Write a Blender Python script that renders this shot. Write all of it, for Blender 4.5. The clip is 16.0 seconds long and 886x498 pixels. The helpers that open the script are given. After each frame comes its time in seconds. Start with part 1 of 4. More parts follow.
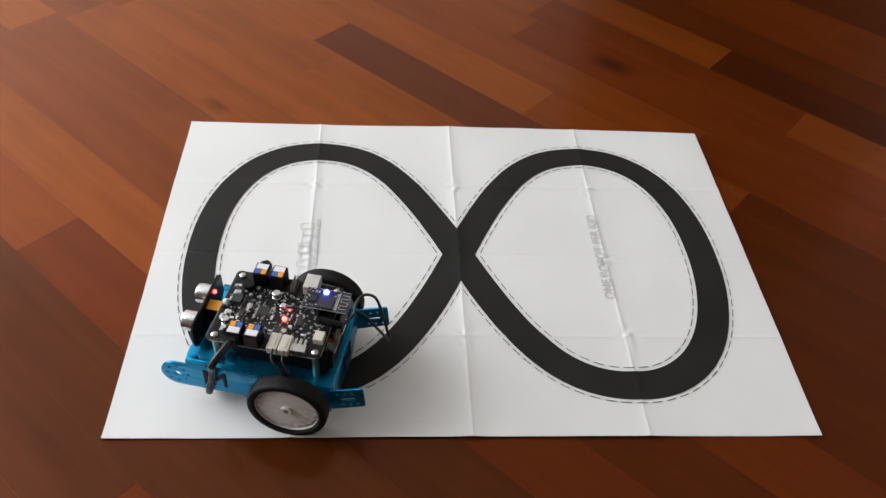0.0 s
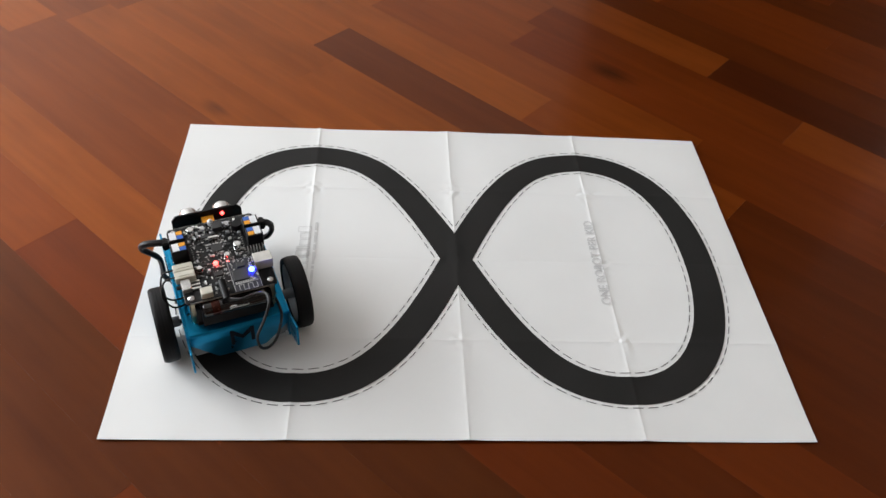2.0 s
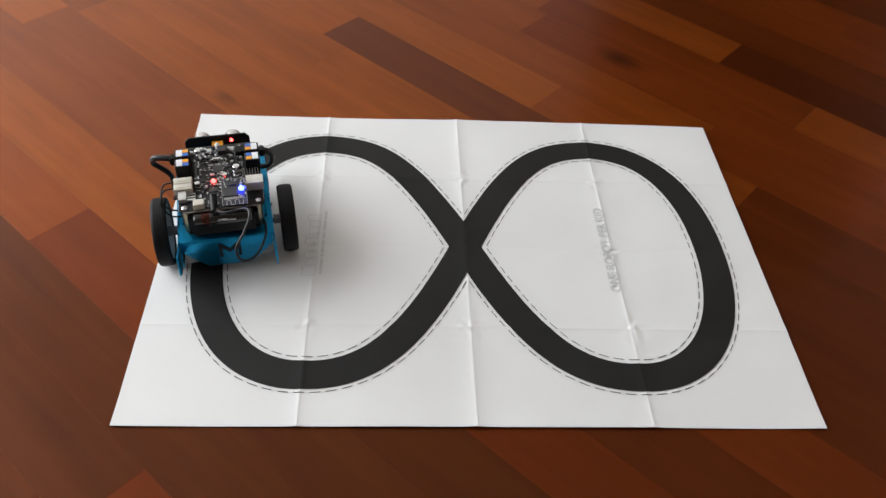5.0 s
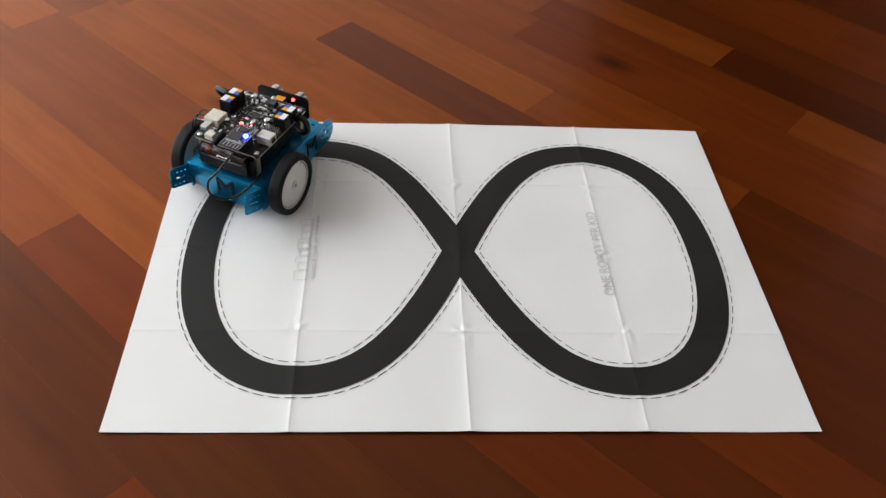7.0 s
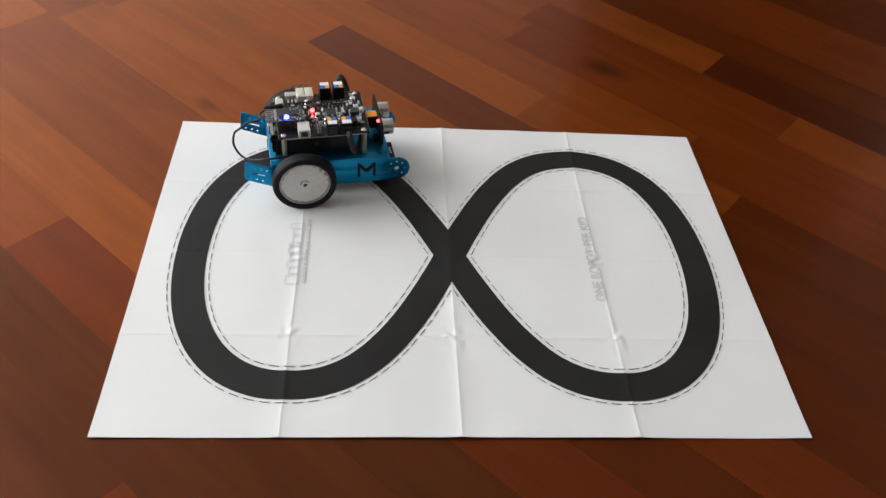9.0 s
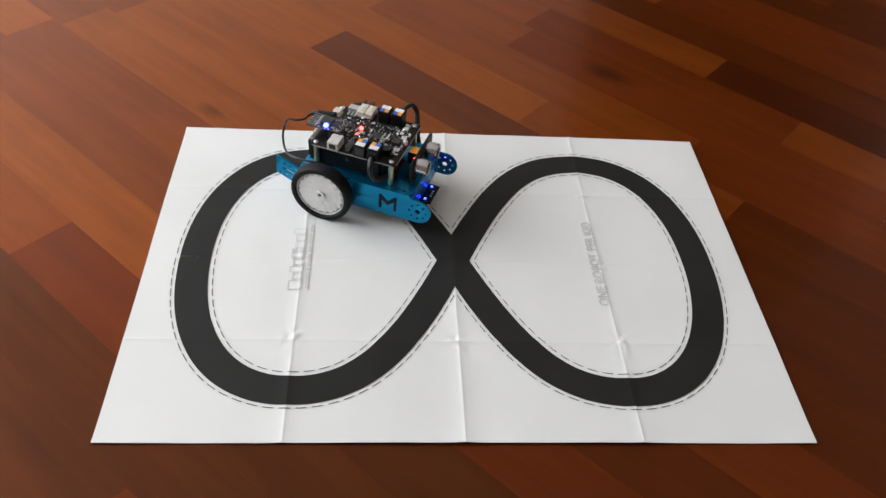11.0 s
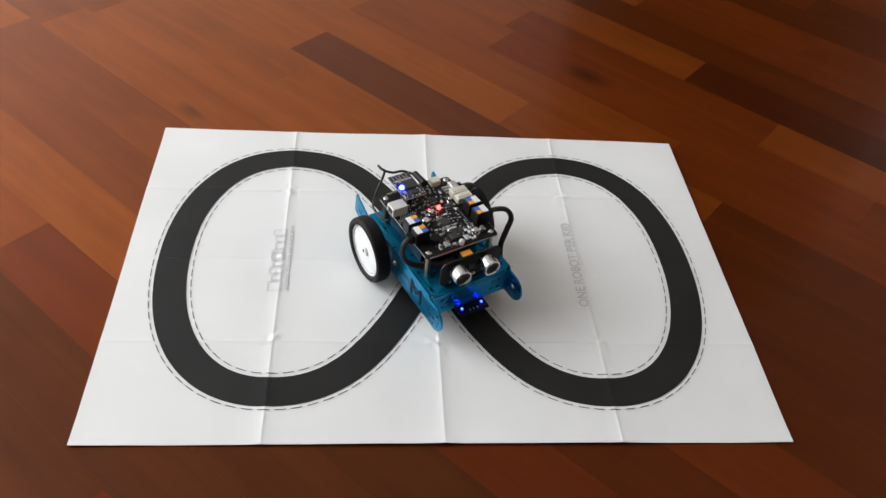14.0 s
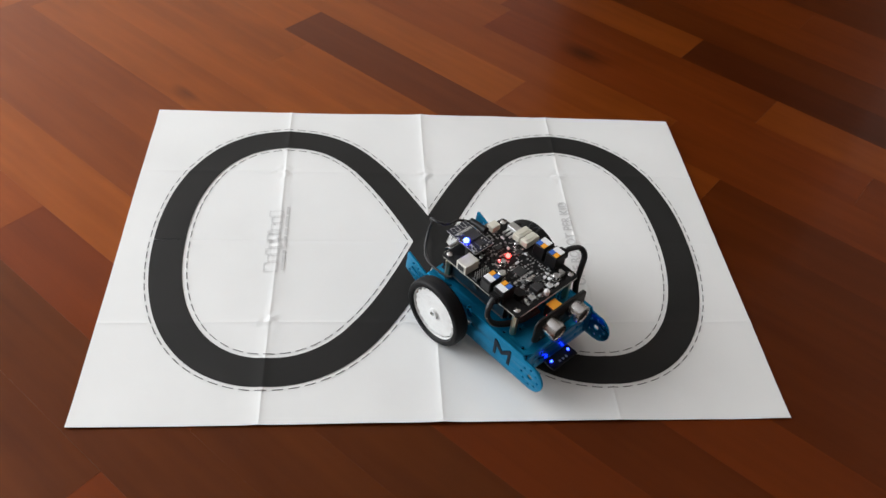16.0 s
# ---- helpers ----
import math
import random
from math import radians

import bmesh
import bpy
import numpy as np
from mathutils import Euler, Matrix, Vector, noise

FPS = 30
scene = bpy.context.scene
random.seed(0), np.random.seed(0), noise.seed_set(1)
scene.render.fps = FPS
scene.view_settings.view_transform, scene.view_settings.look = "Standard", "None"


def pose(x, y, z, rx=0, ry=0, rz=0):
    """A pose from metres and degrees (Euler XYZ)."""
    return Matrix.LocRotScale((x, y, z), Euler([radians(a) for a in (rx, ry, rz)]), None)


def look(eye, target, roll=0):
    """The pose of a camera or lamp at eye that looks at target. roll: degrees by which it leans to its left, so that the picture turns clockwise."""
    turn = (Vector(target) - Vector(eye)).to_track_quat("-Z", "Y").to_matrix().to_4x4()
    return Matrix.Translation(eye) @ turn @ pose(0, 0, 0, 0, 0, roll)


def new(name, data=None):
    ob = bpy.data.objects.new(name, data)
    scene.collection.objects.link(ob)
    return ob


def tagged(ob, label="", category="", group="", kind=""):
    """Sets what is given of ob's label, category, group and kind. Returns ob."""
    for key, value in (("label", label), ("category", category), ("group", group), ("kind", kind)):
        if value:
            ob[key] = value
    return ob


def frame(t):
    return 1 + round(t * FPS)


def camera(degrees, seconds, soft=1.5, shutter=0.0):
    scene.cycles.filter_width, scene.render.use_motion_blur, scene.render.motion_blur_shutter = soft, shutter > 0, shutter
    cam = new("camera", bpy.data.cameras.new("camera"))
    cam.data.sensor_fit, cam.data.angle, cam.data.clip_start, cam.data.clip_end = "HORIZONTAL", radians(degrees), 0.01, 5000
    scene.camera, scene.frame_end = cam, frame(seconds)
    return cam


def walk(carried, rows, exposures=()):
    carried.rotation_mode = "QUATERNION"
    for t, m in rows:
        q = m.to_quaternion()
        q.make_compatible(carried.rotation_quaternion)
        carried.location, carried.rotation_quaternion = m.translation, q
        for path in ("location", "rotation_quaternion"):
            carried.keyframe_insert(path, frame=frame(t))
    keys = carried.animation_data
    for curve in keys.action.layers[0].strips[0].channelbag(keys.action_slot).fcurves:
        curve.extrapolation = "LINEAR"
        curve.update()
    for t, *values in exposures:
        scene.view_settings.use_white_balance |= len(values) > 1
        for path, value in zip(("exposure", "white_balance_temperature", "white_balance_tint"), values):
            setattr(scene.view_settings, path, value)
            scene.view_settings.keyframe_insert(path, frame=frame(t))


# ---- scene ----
cam = camera(56.3, 16.0, soft=1.5)
PATH = [
    (0, (-0.0766, -0.5789, 0.5870), (0.0706, 0.8320, -0.8228), 4.92),
    (0.5, (-0.0720, -0.5771, 0.5876), (0.0909, 0.8377, -0.8166), 5.57),
    (1, (-0.0766, -0.5797, 0.5889), (0.0875, 0.8440, -0.8062), 5.86),
    (1.5, (-0.0783, -0.5757, 0.5843), (0.1008, 0.8421, -0.8148), 6.33),
    (2, (-0.0783, -0.5820, 0.5860), (0.0783, 0.8410, -0.8106), 5.67),
    (2.5, (-0.0746, -0.5828, 0.5863), (0.0447, 0.8264, -0.8279), 4.39),
    (3, (-0.0742, -0.5846, 0.5861), (0.0238, 0.8266, -0.8277), 3.80),
    (3.5, (-0.0771, -0.5852, 0.5853), (0.0270, 0.8263, -0.8279), 4.17),
    (4, (-0.0764, -0.5811, 0.5851), (0.0207, 0.8284, -0.8305), 4.09),
    (4.5, (-0.0741, -0.5850, 0.5870), (0.0355, 0.8213, -0.8309), 4.32),
    (7, (-0.0699, -0.5843, 0.5819), (0.0629, 0.8339, -0.8220), 4.54),
    (7.5, (-0.0743, -0.5837, 0.5814), (0.0608, 0.8373, -0.8195), 4.92),
    (8, (-0.0741, -0.5843, 0.5813), (0.0661, 0.8367, -0.8190), 5.10),
    (8.5, (-0.0743, -0.5827, 0.5812), (0.0574, 0.8363, -0.8221), 4.80),
    (9, (-0.0734, -0.5817, 0.5816), (0.0879, 0.8404, -0.8154), 5.64),
    (11.5, (-0.0728, -0.5823, 0.5810), (0.0787, 0.8508, -0.8058), 5.22),
    (12, (-0.0693, -0.5844, 0.5808), (0.1056, 0.8481, -0.8038), 5.45),
    (12.5, (-0.0696, -0.5862, 0.5791), (0.0895, 0.8135, -0.8406), 5.47),
    (13, (-0.0696, -0.5799, 0.5829), (0.1209, 0.8306, -0.8222), 6.22),
    (13.5, (-0.0682, -0.5815, 0.5820), (0.1297, 0.8369, -0.8139), 6.47),
    (14, (-0.0700, -0.5831, 0.5810), (0.1229, 0.8500, -0.8006), 6.33),
    (14.5, (-0.0690, -0.5826, 0.5793), (0.1272, 0.8497, -0.8028), 6.31),
    (15, (-0.0660, -0.5784, 0.5766), (0.1247, 0.8419, -0.8186), 5.79),
    (15.5, (-0.0669, -0.5833, 0.5780), (0.1311, 0.8257, -0.8275), 5.93),
    (16, (-0.0672, -0.5841, 0.5762), (0.1283, 0.8217, -0.8328), 5.99),
]
walk(cam, [(t, look(e, a, r)) for t, e, a, r in PATH])

# ---- world and light ----
world = bpy.data.worlds.new("sky")
scene.world = world
world.use_nodes = True
wn = world.node_tree.nodes
sky = wn.new("ShaderNodeTexSky")
sky.sky_type, sky.sun_disc = "NISHITA", False
sky.sun_elevation, sky.sun_rotation = radians(38), radians(-60)
wn["Background"].inputs["Strength"].default_value = 0.10
world.node_tree.links.new(sky.outputs[0], wn["Background"].inputs["Color"])

sun_data = bpy.data.lights.new("sun", "SUN")
sun_data.energy, sun_data.angle, sun_data.color = 0.8, radians(12), (1.0, 0.96, 0.9)
sun = new("sun", sun_data)
sun.matrix_world = look((-6.0, 4.0, 7.0), (0, 1.0, 0))

WIN = (-0.80, 2.45, 0.10, 3.05)          # window opening in the west wall: y0, y1, z0, z1
X0, X1, Y0, Y1, TOP = -2.9, 2.6, -2.2, 2.6, 3.2
GAP = (0.78, 2.52)                      # unseen opening in the north wall, added to darken the floor's reflection: x0, x1
sheet = bpy.data.lights.new("window_light", "AREA")
sheet.shape, sheet.size, sheet.size_y = "RECTANGLE", WIN[1] - WIN[0] - 0.1, WIN[3] - WIN[2] - 0.1
sheet.energy, sheet.color = 196, (0.94, 0.975, 1.0)
lamp = new("window_light", sheet)
lamp.matrix_world = pose(X0 - 0.08, (WIN[0] + WIN[1]) / 2, (WIN[2] + WIN[3]) / 2, 90, 0, -90)
scene.view_settings.exposure = 0.0


# ---- materials ----
def mat(name, color, rough=0.5, metal=0.0, emit=None, strength=0.0, coat=0.0, vary=0.0, scale=60.0, bump=0.0, bump_scale=400.0, spec=0.5):
    m = bpy.data.materials.new(name)
    m.use_nodes = True
    nt = m.node_tree
    b = nt.nodes["Principled BSDF"]
    b.inputs["Base Color"].default_value = (*color, 1)
    b.inputs["Roughness"].default_value = rough
    b.inputs["Metallic"].default_value = metal
    b.inputs["Coat Weight"].default_value = coat
    b.inputs["Specular IOR Level"].default_value = spec
    if emit:
        b.inputs["Emission Color"].default_value = (*emit, 1)
        b.inputs["Emission Strength"].default_value = strength
    if vary or bump:
        tc = nt.nodes.new("ShaderNodeTexCoord")
    if vary:
        nz = nt.nodes.new("ShaderNodeTexNoise")
        nz.inputs["Scale"].default_value, nz.inputs["Detail"].default_value = scale, 5
        ramp = nt.nodes.new("ShaderNodeValToRGB")
        ramp.color_ramp.elements[0].position, ramp.color_ramp.elements[1].position = 0.3, 0.7
        ramp.color_ramp.elements[0].color = (*[c * (1 - vary) for c in color], 1)
        ramp.color_ramp.elements[1].color = (*[min(1, c * (1 + vary)) for c in color], 1)
        nt.links.new(tc.outputs["Object"], nz.inputs["Vector"])
        nt.links.new(nz.outputs["Fac"], ramp.inputs["Fac"])
        nt.links.new(ramp.outputs["Color"], b.inputs["Base Color"])
        mr = nt.nodes.new("ShaderNodeMapRange")
        mr.inputs["To Min"].default_value, mr.inputs["To Max"].default_value = max(0.03, rough - 0.1), min(1, rough + 0.1)
        nt.links.new(nz.outputs["Fac"], mr.inputs["Value"])
        nt.links.new(mr.outputs["Result"], b.inputs["Roughness"])
    if bump:
        n2 = nt.nodes.new("ShaderNodeTexNoise")
        n2.inputs["Scale"].default_value, n2.inputs["Detail"].default_value = bump_scale, 4
        bp = nt.nodes.new("ShaderNodeBump")
        bp.inputs["Strength"].default_value, bp.inputs["Distance"].default_value = bump, 0.0006
        nt.links.new(tc.outputs["Object"], n2.inputs["Vector"])
        nt.links.new(n2.outputs["Fac"], bp.inputs["Height"])
        nt.links.new(bp.outputs["Normal"], b.inputs["Normal"])
    return m


def wood(name, dark, mid, light, knot=None):
    """Varnished tropical parquet: long grain, soft clouds of colour, a tone of its own for every plank."""
    m = bpy.data.materials.new(name)
    m.use_nodes = True
    nt = m.node_tree
    N, L = nt.nodes, nt.links
    b = N["Principled BSDF"]
    tc, info = N.new("ShaderNodeTexCoord"), N.new("ShaderNodeObjectInfo")
    off = N.new("ShaderNodeMath")
    off.operation = "MULTIPLY"
    off.inputs[1].default_value = 37.0
    L.new(info.outputs["Random"], off.inputs[0])
    comb = N.new("ShaderNodeCombineXYZ")
    for i in range(3):
        L.new(off.outputs[0], comb.inputs[i])
    add = N.new("ShaderNodeVectorMath")
    L.new(tc.outputs["Object"], add.inputs[0])
    L.new(comb.outputs[0], add.inputs[1])

    def grain(sx, sy, detail, warp):
        mp = N.new("ShaderNodeMapping")
        mp.inputs["Scale"].default_value = (sx, sy, sy)
        nz = N.new("ShaderNodeTexNoise")
        nz.inputs["Scale"].default_value, nz.inputs["Detail"].default_value, nz.inputs["Distortion"].default_value = 1.0, detail, warp
        L.new(add.outputs[0], mp.inputs["Vector"])
        L.new(mp.outputs[0], nz.inputs["Vector"])
        return nz
    broad, fine, blotch = grain(2.4, 26, 3, 0.7), grain(7, 110, 3, 0.3), grain(8, 20, 2, 0.6)
    ramp = N.new("ShaderNodeValToRGB")
    e = ramp.color_ramp.elements
    e[0].position, e[0].color = 0.17, (*dark, 1)
    e[1].position, e[1].color = 0.84, (*light, 1)
    k = e.new(0.5)
    k.color = (*mid, 1)
    mix = N.new("ShaderNodeMath")
    mix.operation = "MULTIPLY_ADD"
    mix.inputs[1].default_value = 0.46
    half = N.new("ShaderNodeMath")
    half.operation = "MULTIPLY_ADD"
    half.inputs[1].default_value = 0.24
    cloud = N.new("ShaderNodeMath")
    cloud.operation = "MULTIPLY"
    cloud.inputs[1].default_value = 0.30
    L.new(blotch.outputs["Fac"], cloud.inputs[0])
    L.new(cloud.outputs[0], half.inputs[2])
    L.new(fine.outputs["Fac"], half.inputs[0])
    L.new(broad.outputs["Fac"], mix.inputs[0])
    L.new(half.outputs[0], mix.inputs[2])
    L.new(mix.outputs[0], ramp.inputs["Fac"])
    hsv = N.new("ShaderNodeHueSaturation")
    tone = N.new("ShaderNodeMapRange")
    tone.inputs["To Min"].default_value, tone.inputs["To Max"].default_value = 0.95, 1.05
    L.new(info.outputs["Random"], tone.inputs["Value"])
    L.new(tone.outputs[0], hsv.inputs["Value"])
    L.new(ramp.outputs["Color"], hsv.inputs["Color"])
    L.new(hsv.outputs["Color"], b.inputs["Base Color"])
    if knot:
        place = N.new("ShaderNodeMapping")
        place.inputs["Location"].default_value = (-knot[0] / knot[2], -knot[1] / knot[3], 0)
        place.inputs["Scale"].default_value = (1 / knot[2], 1 / knot[3], 0)
        warp = N.new("ShaderNodeVectorMath")
        warp.operation = "MULTIPLY_ADD"
        warp.inputs[1].default_value = (0.02, 0.02, 0.0)
        L.new(fine.outputs["Color"], warp.inputs[0])
        L.new(tc.outputs["Object"], warp.inputs[2])
        L.new(warp.outputs[0], place.inputs["Vector"])
        far_off = N.new("ShaderNodeVectorMath")
        far_off.operation = "LENGTH"
        L.new(place.outputs[0], far_off.inputs[0])
        fade = N.new("ShaderNodeMapRange")
        fade.interpolation_type = "SMOOTHSTEP"
        fade.inputs["To Min"].default_value, fade.inputs["To Max"].default_value = knot[4], 1.0
        L.new(far_off.outputs["Value"], fade.inputs["Value"])
        dim = N.new("ShaderNodeVectorMath")
        dim.operation = "SCALE"
        L.new(hsv.outputs["Color"], dim.inputs[0])
        L.new(fade.outputs[0], dim.inputs["Scale"])
        L.new(dim.outputs[0], b.inputs["Base Color"])
    b.inputs["Metallic"].default_value = FIBRE
    rr = N.new("ShaderNodeMapRange")
    rr.inputs["To Min"].default_value, rr.inputs["To Max"].default_value = 0.285, 0.35
    L.new(blotch.outputs["Fac"], rr.inputs["Value"])
    L.new(rr.outputs[0], b.inputs["Roughness"])
    b.inputs["Specular IOR Level"].default_value = 0.06
    b.inputs["Coat Weight"].default_value = 0.23
    b.inputs["Coat Roughness"].default_value = 0.13
    bp = N.new("ShaderNodeBump")
    bp.inputs["Strength"].default_value, bp.inputs["Distance"].default_value = 0.05, 0.0003
    L.new(blotch.outputs["Fac"], bp.inputs["Height"])
    L.new(bp.outputs["Normal"], b.inputs["Normal"])
    return m


FIBRE = 0.40      # share of coloured lustre of the varnished wood fibres


def shades(r, g, b):
    """Dark, middle and light of one plank's wood."""
    return [(r * k, g * k ** 1.15, b * k ** 1.3) for k in (0.62, 1.0, 1.36)]


WOOD_LIGHT = wood("wood_light", *shades(0.232, 0.0555, 0.0060))
WOOD_WARM = wood("wood_warm", *shades(0.190, 0.0400, 0.0041))
WOOD_MID = wood("wood_mid", *shades(0.136, 0.0245, 0.0024))
WOOD_BROWN = wood("wood_brown", *shades(0.086, 0.0190, 0.0024))
WOOD_UMBER = wood("wood_umber", *shades(0.116, 0.0255, 0.0046))
WOOD_DUSK = wood("wood_dusk", *shades(0.178, 0.0400, 0.0058))
WOOD_DARK = wood("wood_dark", *shades(0.094, 0.0172, 0.0017))
WOOD_DEEP = wood("wood_deep", *shades(0.068, 0.0122, 0.0018))
WOOD_KNOT = wood("wood_knot", *shades(0.150, 0.0265, 0.0028), (-0.112, 0.020, 0.050, 0.026, 0.36))
WOOD_SPOT = wood("wood_spot", *shades(0.228, 0.0540, 0.0059), (-0.025, -0.005, 0.030, 0.013, 0.55))
PAPER = mat("paper", (0.725, 0.73, 0.725), 0.62, vary=0.025, scale=9, bump=0.10, bump_scale=260)
INK = mat("black_print", (0.012, 0.0115, 0.011), 0.65, vary=0.25, scale=14, bump=0.10, bump_scale=260, spec=0.25)
GREY_INK = mat("grey_print", (0.56, 0.56, 0.56), 0.6, vary=0.08, scale=120)
PALE_INK = mat("pale_print", (0.58, 0.58, 0.58), 0.6, vary=0.06, scale=120)
DASH_INK = mat("dash_print", (0.07, 0.07, 0.07), 0.6)
BLUE = mat("blue_anodised_aluminium", (0.004, 0.23, 0.44), 0.30, 0.82, vary=0.10, scale=40, bump=0.05, bump_scale=1500)
# Dark blue stands for the shaded inside of the cut-out emblem.
CUTOUT_SHADE = mat("emblem_cutout_shade", (0.004, 0.010, 0.020), 0.5, vary=0.1, spec=0.2)
USB_METAL = mat("dull_socket_metal", (0.60, 0.585, 0.52), 0.40, 0.25, vary=0.06, scale=150)
RUBBER = mat("black_rubber", (0.006, 0.006, 0.0065), 0.6, spec=0.2, vary=0.3, scale=90, bump=0.2, bump_scale=900)
HUB = mat("white_plastic", (0.72, 0.72, 0.71), 0.45, vary=0.04, scale=80)
# Near-black stands for the shade inside socket openings and the hub's hole.
HOLE_SHADE = mat("hole_shade", (0.03, 0.03, 0.03), 0.7)
PCB = mat("black_circuit_board", (0.008, 0.008, 0.009), 0.45, spec=0.2, vary=0.35, scale=220, bump=0.1, bump_scale=1200)
PCB_EDGE = mat("board_edge", (0.30, 0.29, 0.26), 0.5)
SILK = mat("white_marking", (0.36, 0.36, 0.35), 0.6)
# Near-black board; the blue tinge stands for the glow of its light.
BT_PCB = mat("glow_tinged_circuit_board", (0.006, 0.007, 0.016), 0.35, coat=0.15, vary=0.3, scale=300)
CHIP = mat("chip_plastic", (0.02, 0.02, 0.021), 0.5, vary=0.2, scale=300)
BLACK = mat("black_plastic", (0.005, 0.005, 0.0055), 0.40, spec=0.2, vary=0.25, scale=70)
CABLE = mat("black_cable", (0.009, 0.009, 0.010), 0.45, spec=0.4, vary=0.2, scale=120)
STEEL = mat("bright_steel", (0.62, 0.62, 0.62), 0.24, 1.0, vary=0.08, scale=200)
TIN = mat("solder_tin", (0.55, 0.55, 0.54), 0.38, 0.9, vary=0.12, scale=500)
BRASS = mat("nickel_brass", (0.50, 0.43, 0.30), 0.32, 0.95, vary=0.08, scale=200)
WHITE = mat("ivory_plastic", (0.60, 0.575, 0.49), 0.42, vary=0.04, scale=120)
L_WHITE = mat("label_white", (0.74, 0.75, 0.78), 0.5)
L_BLUE = mat("label_blue", (0.035, 0.13, 0.50), 0.5)
L_ORANGE = mat("label_orange", (0.80, 0.33, 0.015), 0.5)
GREY = mat("grey_plastic", (0.22, 0.225, 0.23), 0.5, vary=0.05)
COPPER = mat("copper_foil", (0.075, 0.020, 0.012), 0.25, 0.6, vary=0.2, scale=200)
LED_RED = mat("red_light", (0.8, 0.1, 0.08), 0.3, emit=(1.0, 0.035, 0.03), strength=16)
LED_RED_DIM = mat("red_light_dim", (0.6, 0.05, 0.05), 0.3, emit=(1.0, 0.05, 0.05), strength=14)
LED_BLUE = mat("blue_light", (0.1, 0.2, 0.9), 0.3, emit=(0.014, 0.026, 1.0), strength=60)
LED_BLUE_SMALL = mat("small_blue_light", (0.1, 0.2, 0.9), 0.3, emit=(0.012, 0.03, 1.0), strength=22)
MESH = mat("sensor_mesh", (0.02, 0.02, 0.02), 0.6, bump=0.6, bump_scale=2500)
WALL = mat("wall_paint", (0.78, 0.76, 0.72), 0.8, vary=0.03, scale=3)
# Tones for unseen walls: beige tempers bounce light, the dark one removes it.
TAUPE = mat("bounce_taupe", (0.52, 0.48, 0.42), 0.8, vary=0.04, scale=3)
DIM = mat("light_cutting_paint", (0.16, 0.13, 0.11), 0.8, vary=0.05, scale=3)
CEIL = mat("ceiling_paint", (0.62, 0.61, 0.60), 0.85, vary=0.02, scale=3)
FRAME = mat("white_frame", (0.75, 0.75, 0.74), 0.4, vary=0.03, scale=8)


# ---- mesh helpers ----
def mesh_ob(name, bm, material, smooth=30):
    me = bpy.data.meshes.new(name)
    bm.normal_update()
    bm.to_mesh(me)
    bm.free()
    me.materials.append(material)
    if smooth:
        me.shade_smooth()
        me.set_sharp_from_angle(angle=radians(smooth))
    return new(name, me)


def part(name, bm, material, parent, label="", smooth=30):
    ob = mesh_ob(name, bm, material, smooth)
    ob.parent = parent
    if label:
        ob["label"] = label
    return ob


def box(bm, x0, x1, y0, y1, z0, z1, bevel=0.0, seg=2, m=None):
    geo = bmesh.ops.create_cube(bm, size=1)
    vs = geo["verts"]
    mm = Matrix.Translation(((x0 + x1) / 2, (y0 + y1) / 2, (z0 + z1) / 2)) @ Matrix.Diagonal((x1 - x0, y1 - y0, z1 - z0, 1))
    bmesh.ops.transform(bm, matrix=mm, verts=vs)
    if bevel:
        edges = list({e for v in vs for e in v.link_edges})
        got = bmesh.ops.bevel(bm, geom=edges, offset=bevel, segments=seg, affect="EDGES", clamp_overlap=True)
        vs = list({v for f in got["faces"] for v in f.verts})
    if m is not None:
        bmesh.ops.transform(bm, matrix=m, verts=vs)
    return bm


def bx(*a, **k):
    return box(bmesh.new(), *a, **k)


def cyl(bm, m, r0, r1, h, seg=20):
    """A capped cone along local z from 0 to h, placed by m."""
    bmesh.ops.create_cone(bm, cap_ends=True, segments=seg, radius1=r0, radius2=r1, depth=h, matrix=m @ Matrix.Translation((0, 0, h / 2)))
    return bm


def lathe(bm, profile, seg, m=Matrix()):
    """Turns (radius, height) pairs round local z."""
    rings = []
    for r, z in profile:
        rings.append([bm.verts.new(m @ Vector((r * math.cos(2 * math.pi * i / seg), r * math.sin(2 * math.pi * i / seg), z))) for i in range(seg)])
    for a, b in zip(rings, rings[1:]):
        for i in range(seg):
            bm.faces.new((a[i], a[(i + 1) % seg], b[(i + 1) % seg], b[i]))
    return rings


def spline(points, steps=8):
    """Catmull-Rom through the points."""
    p = [Vector(q) for q in points]
    p = [p[0] * 2 - p[1]] + p + [p[-1] * 2 - p[-2]]
    out = []
    for a, b, c, d in zip(p, p[1:], p[2:], p[3:]):
        for i in range(steps):
            t = i / steps
            out.append(0.5 * (2 * b + (c - a) * t + (2 * a - 5 * b + 4 * c - d) * t * t + (3 * b - a - 3 * c + d) * t ** 3))
    return out + [p[-2]]


def tube(points, r, flat=1.0, seg=8):
    pts = spline(points)
    bm = bmesh.new()
    rings, side = [], None
    for i, p in enumerate(pts):
        way = (pts[min(i + 1, len(pts) - 1)] - pts[max(i - 1, 0)]).normalized()
        if side is None:
            side = way.orthogonal().normalized()
        side = (side - way * side.dot(way)).normalized()
        up = way.cross(side)
        rings.append([bm.verts.new(p + side * (r * math.cos(a)) + up * (r * flat * math.sin(a))) for a in (2 * math.pi * k / seg for k in range(seg))])
    for a, b in zip(rings, rings[1:]):
        for i in range(seg):
            bm.faces.new((a[i], a[(i + 1) % seg], b[(i + 1) % seg], b[i]))
    bm.faces.new(rings[0][::-1])
    bm.faces.new(rings[-1])
    return bm


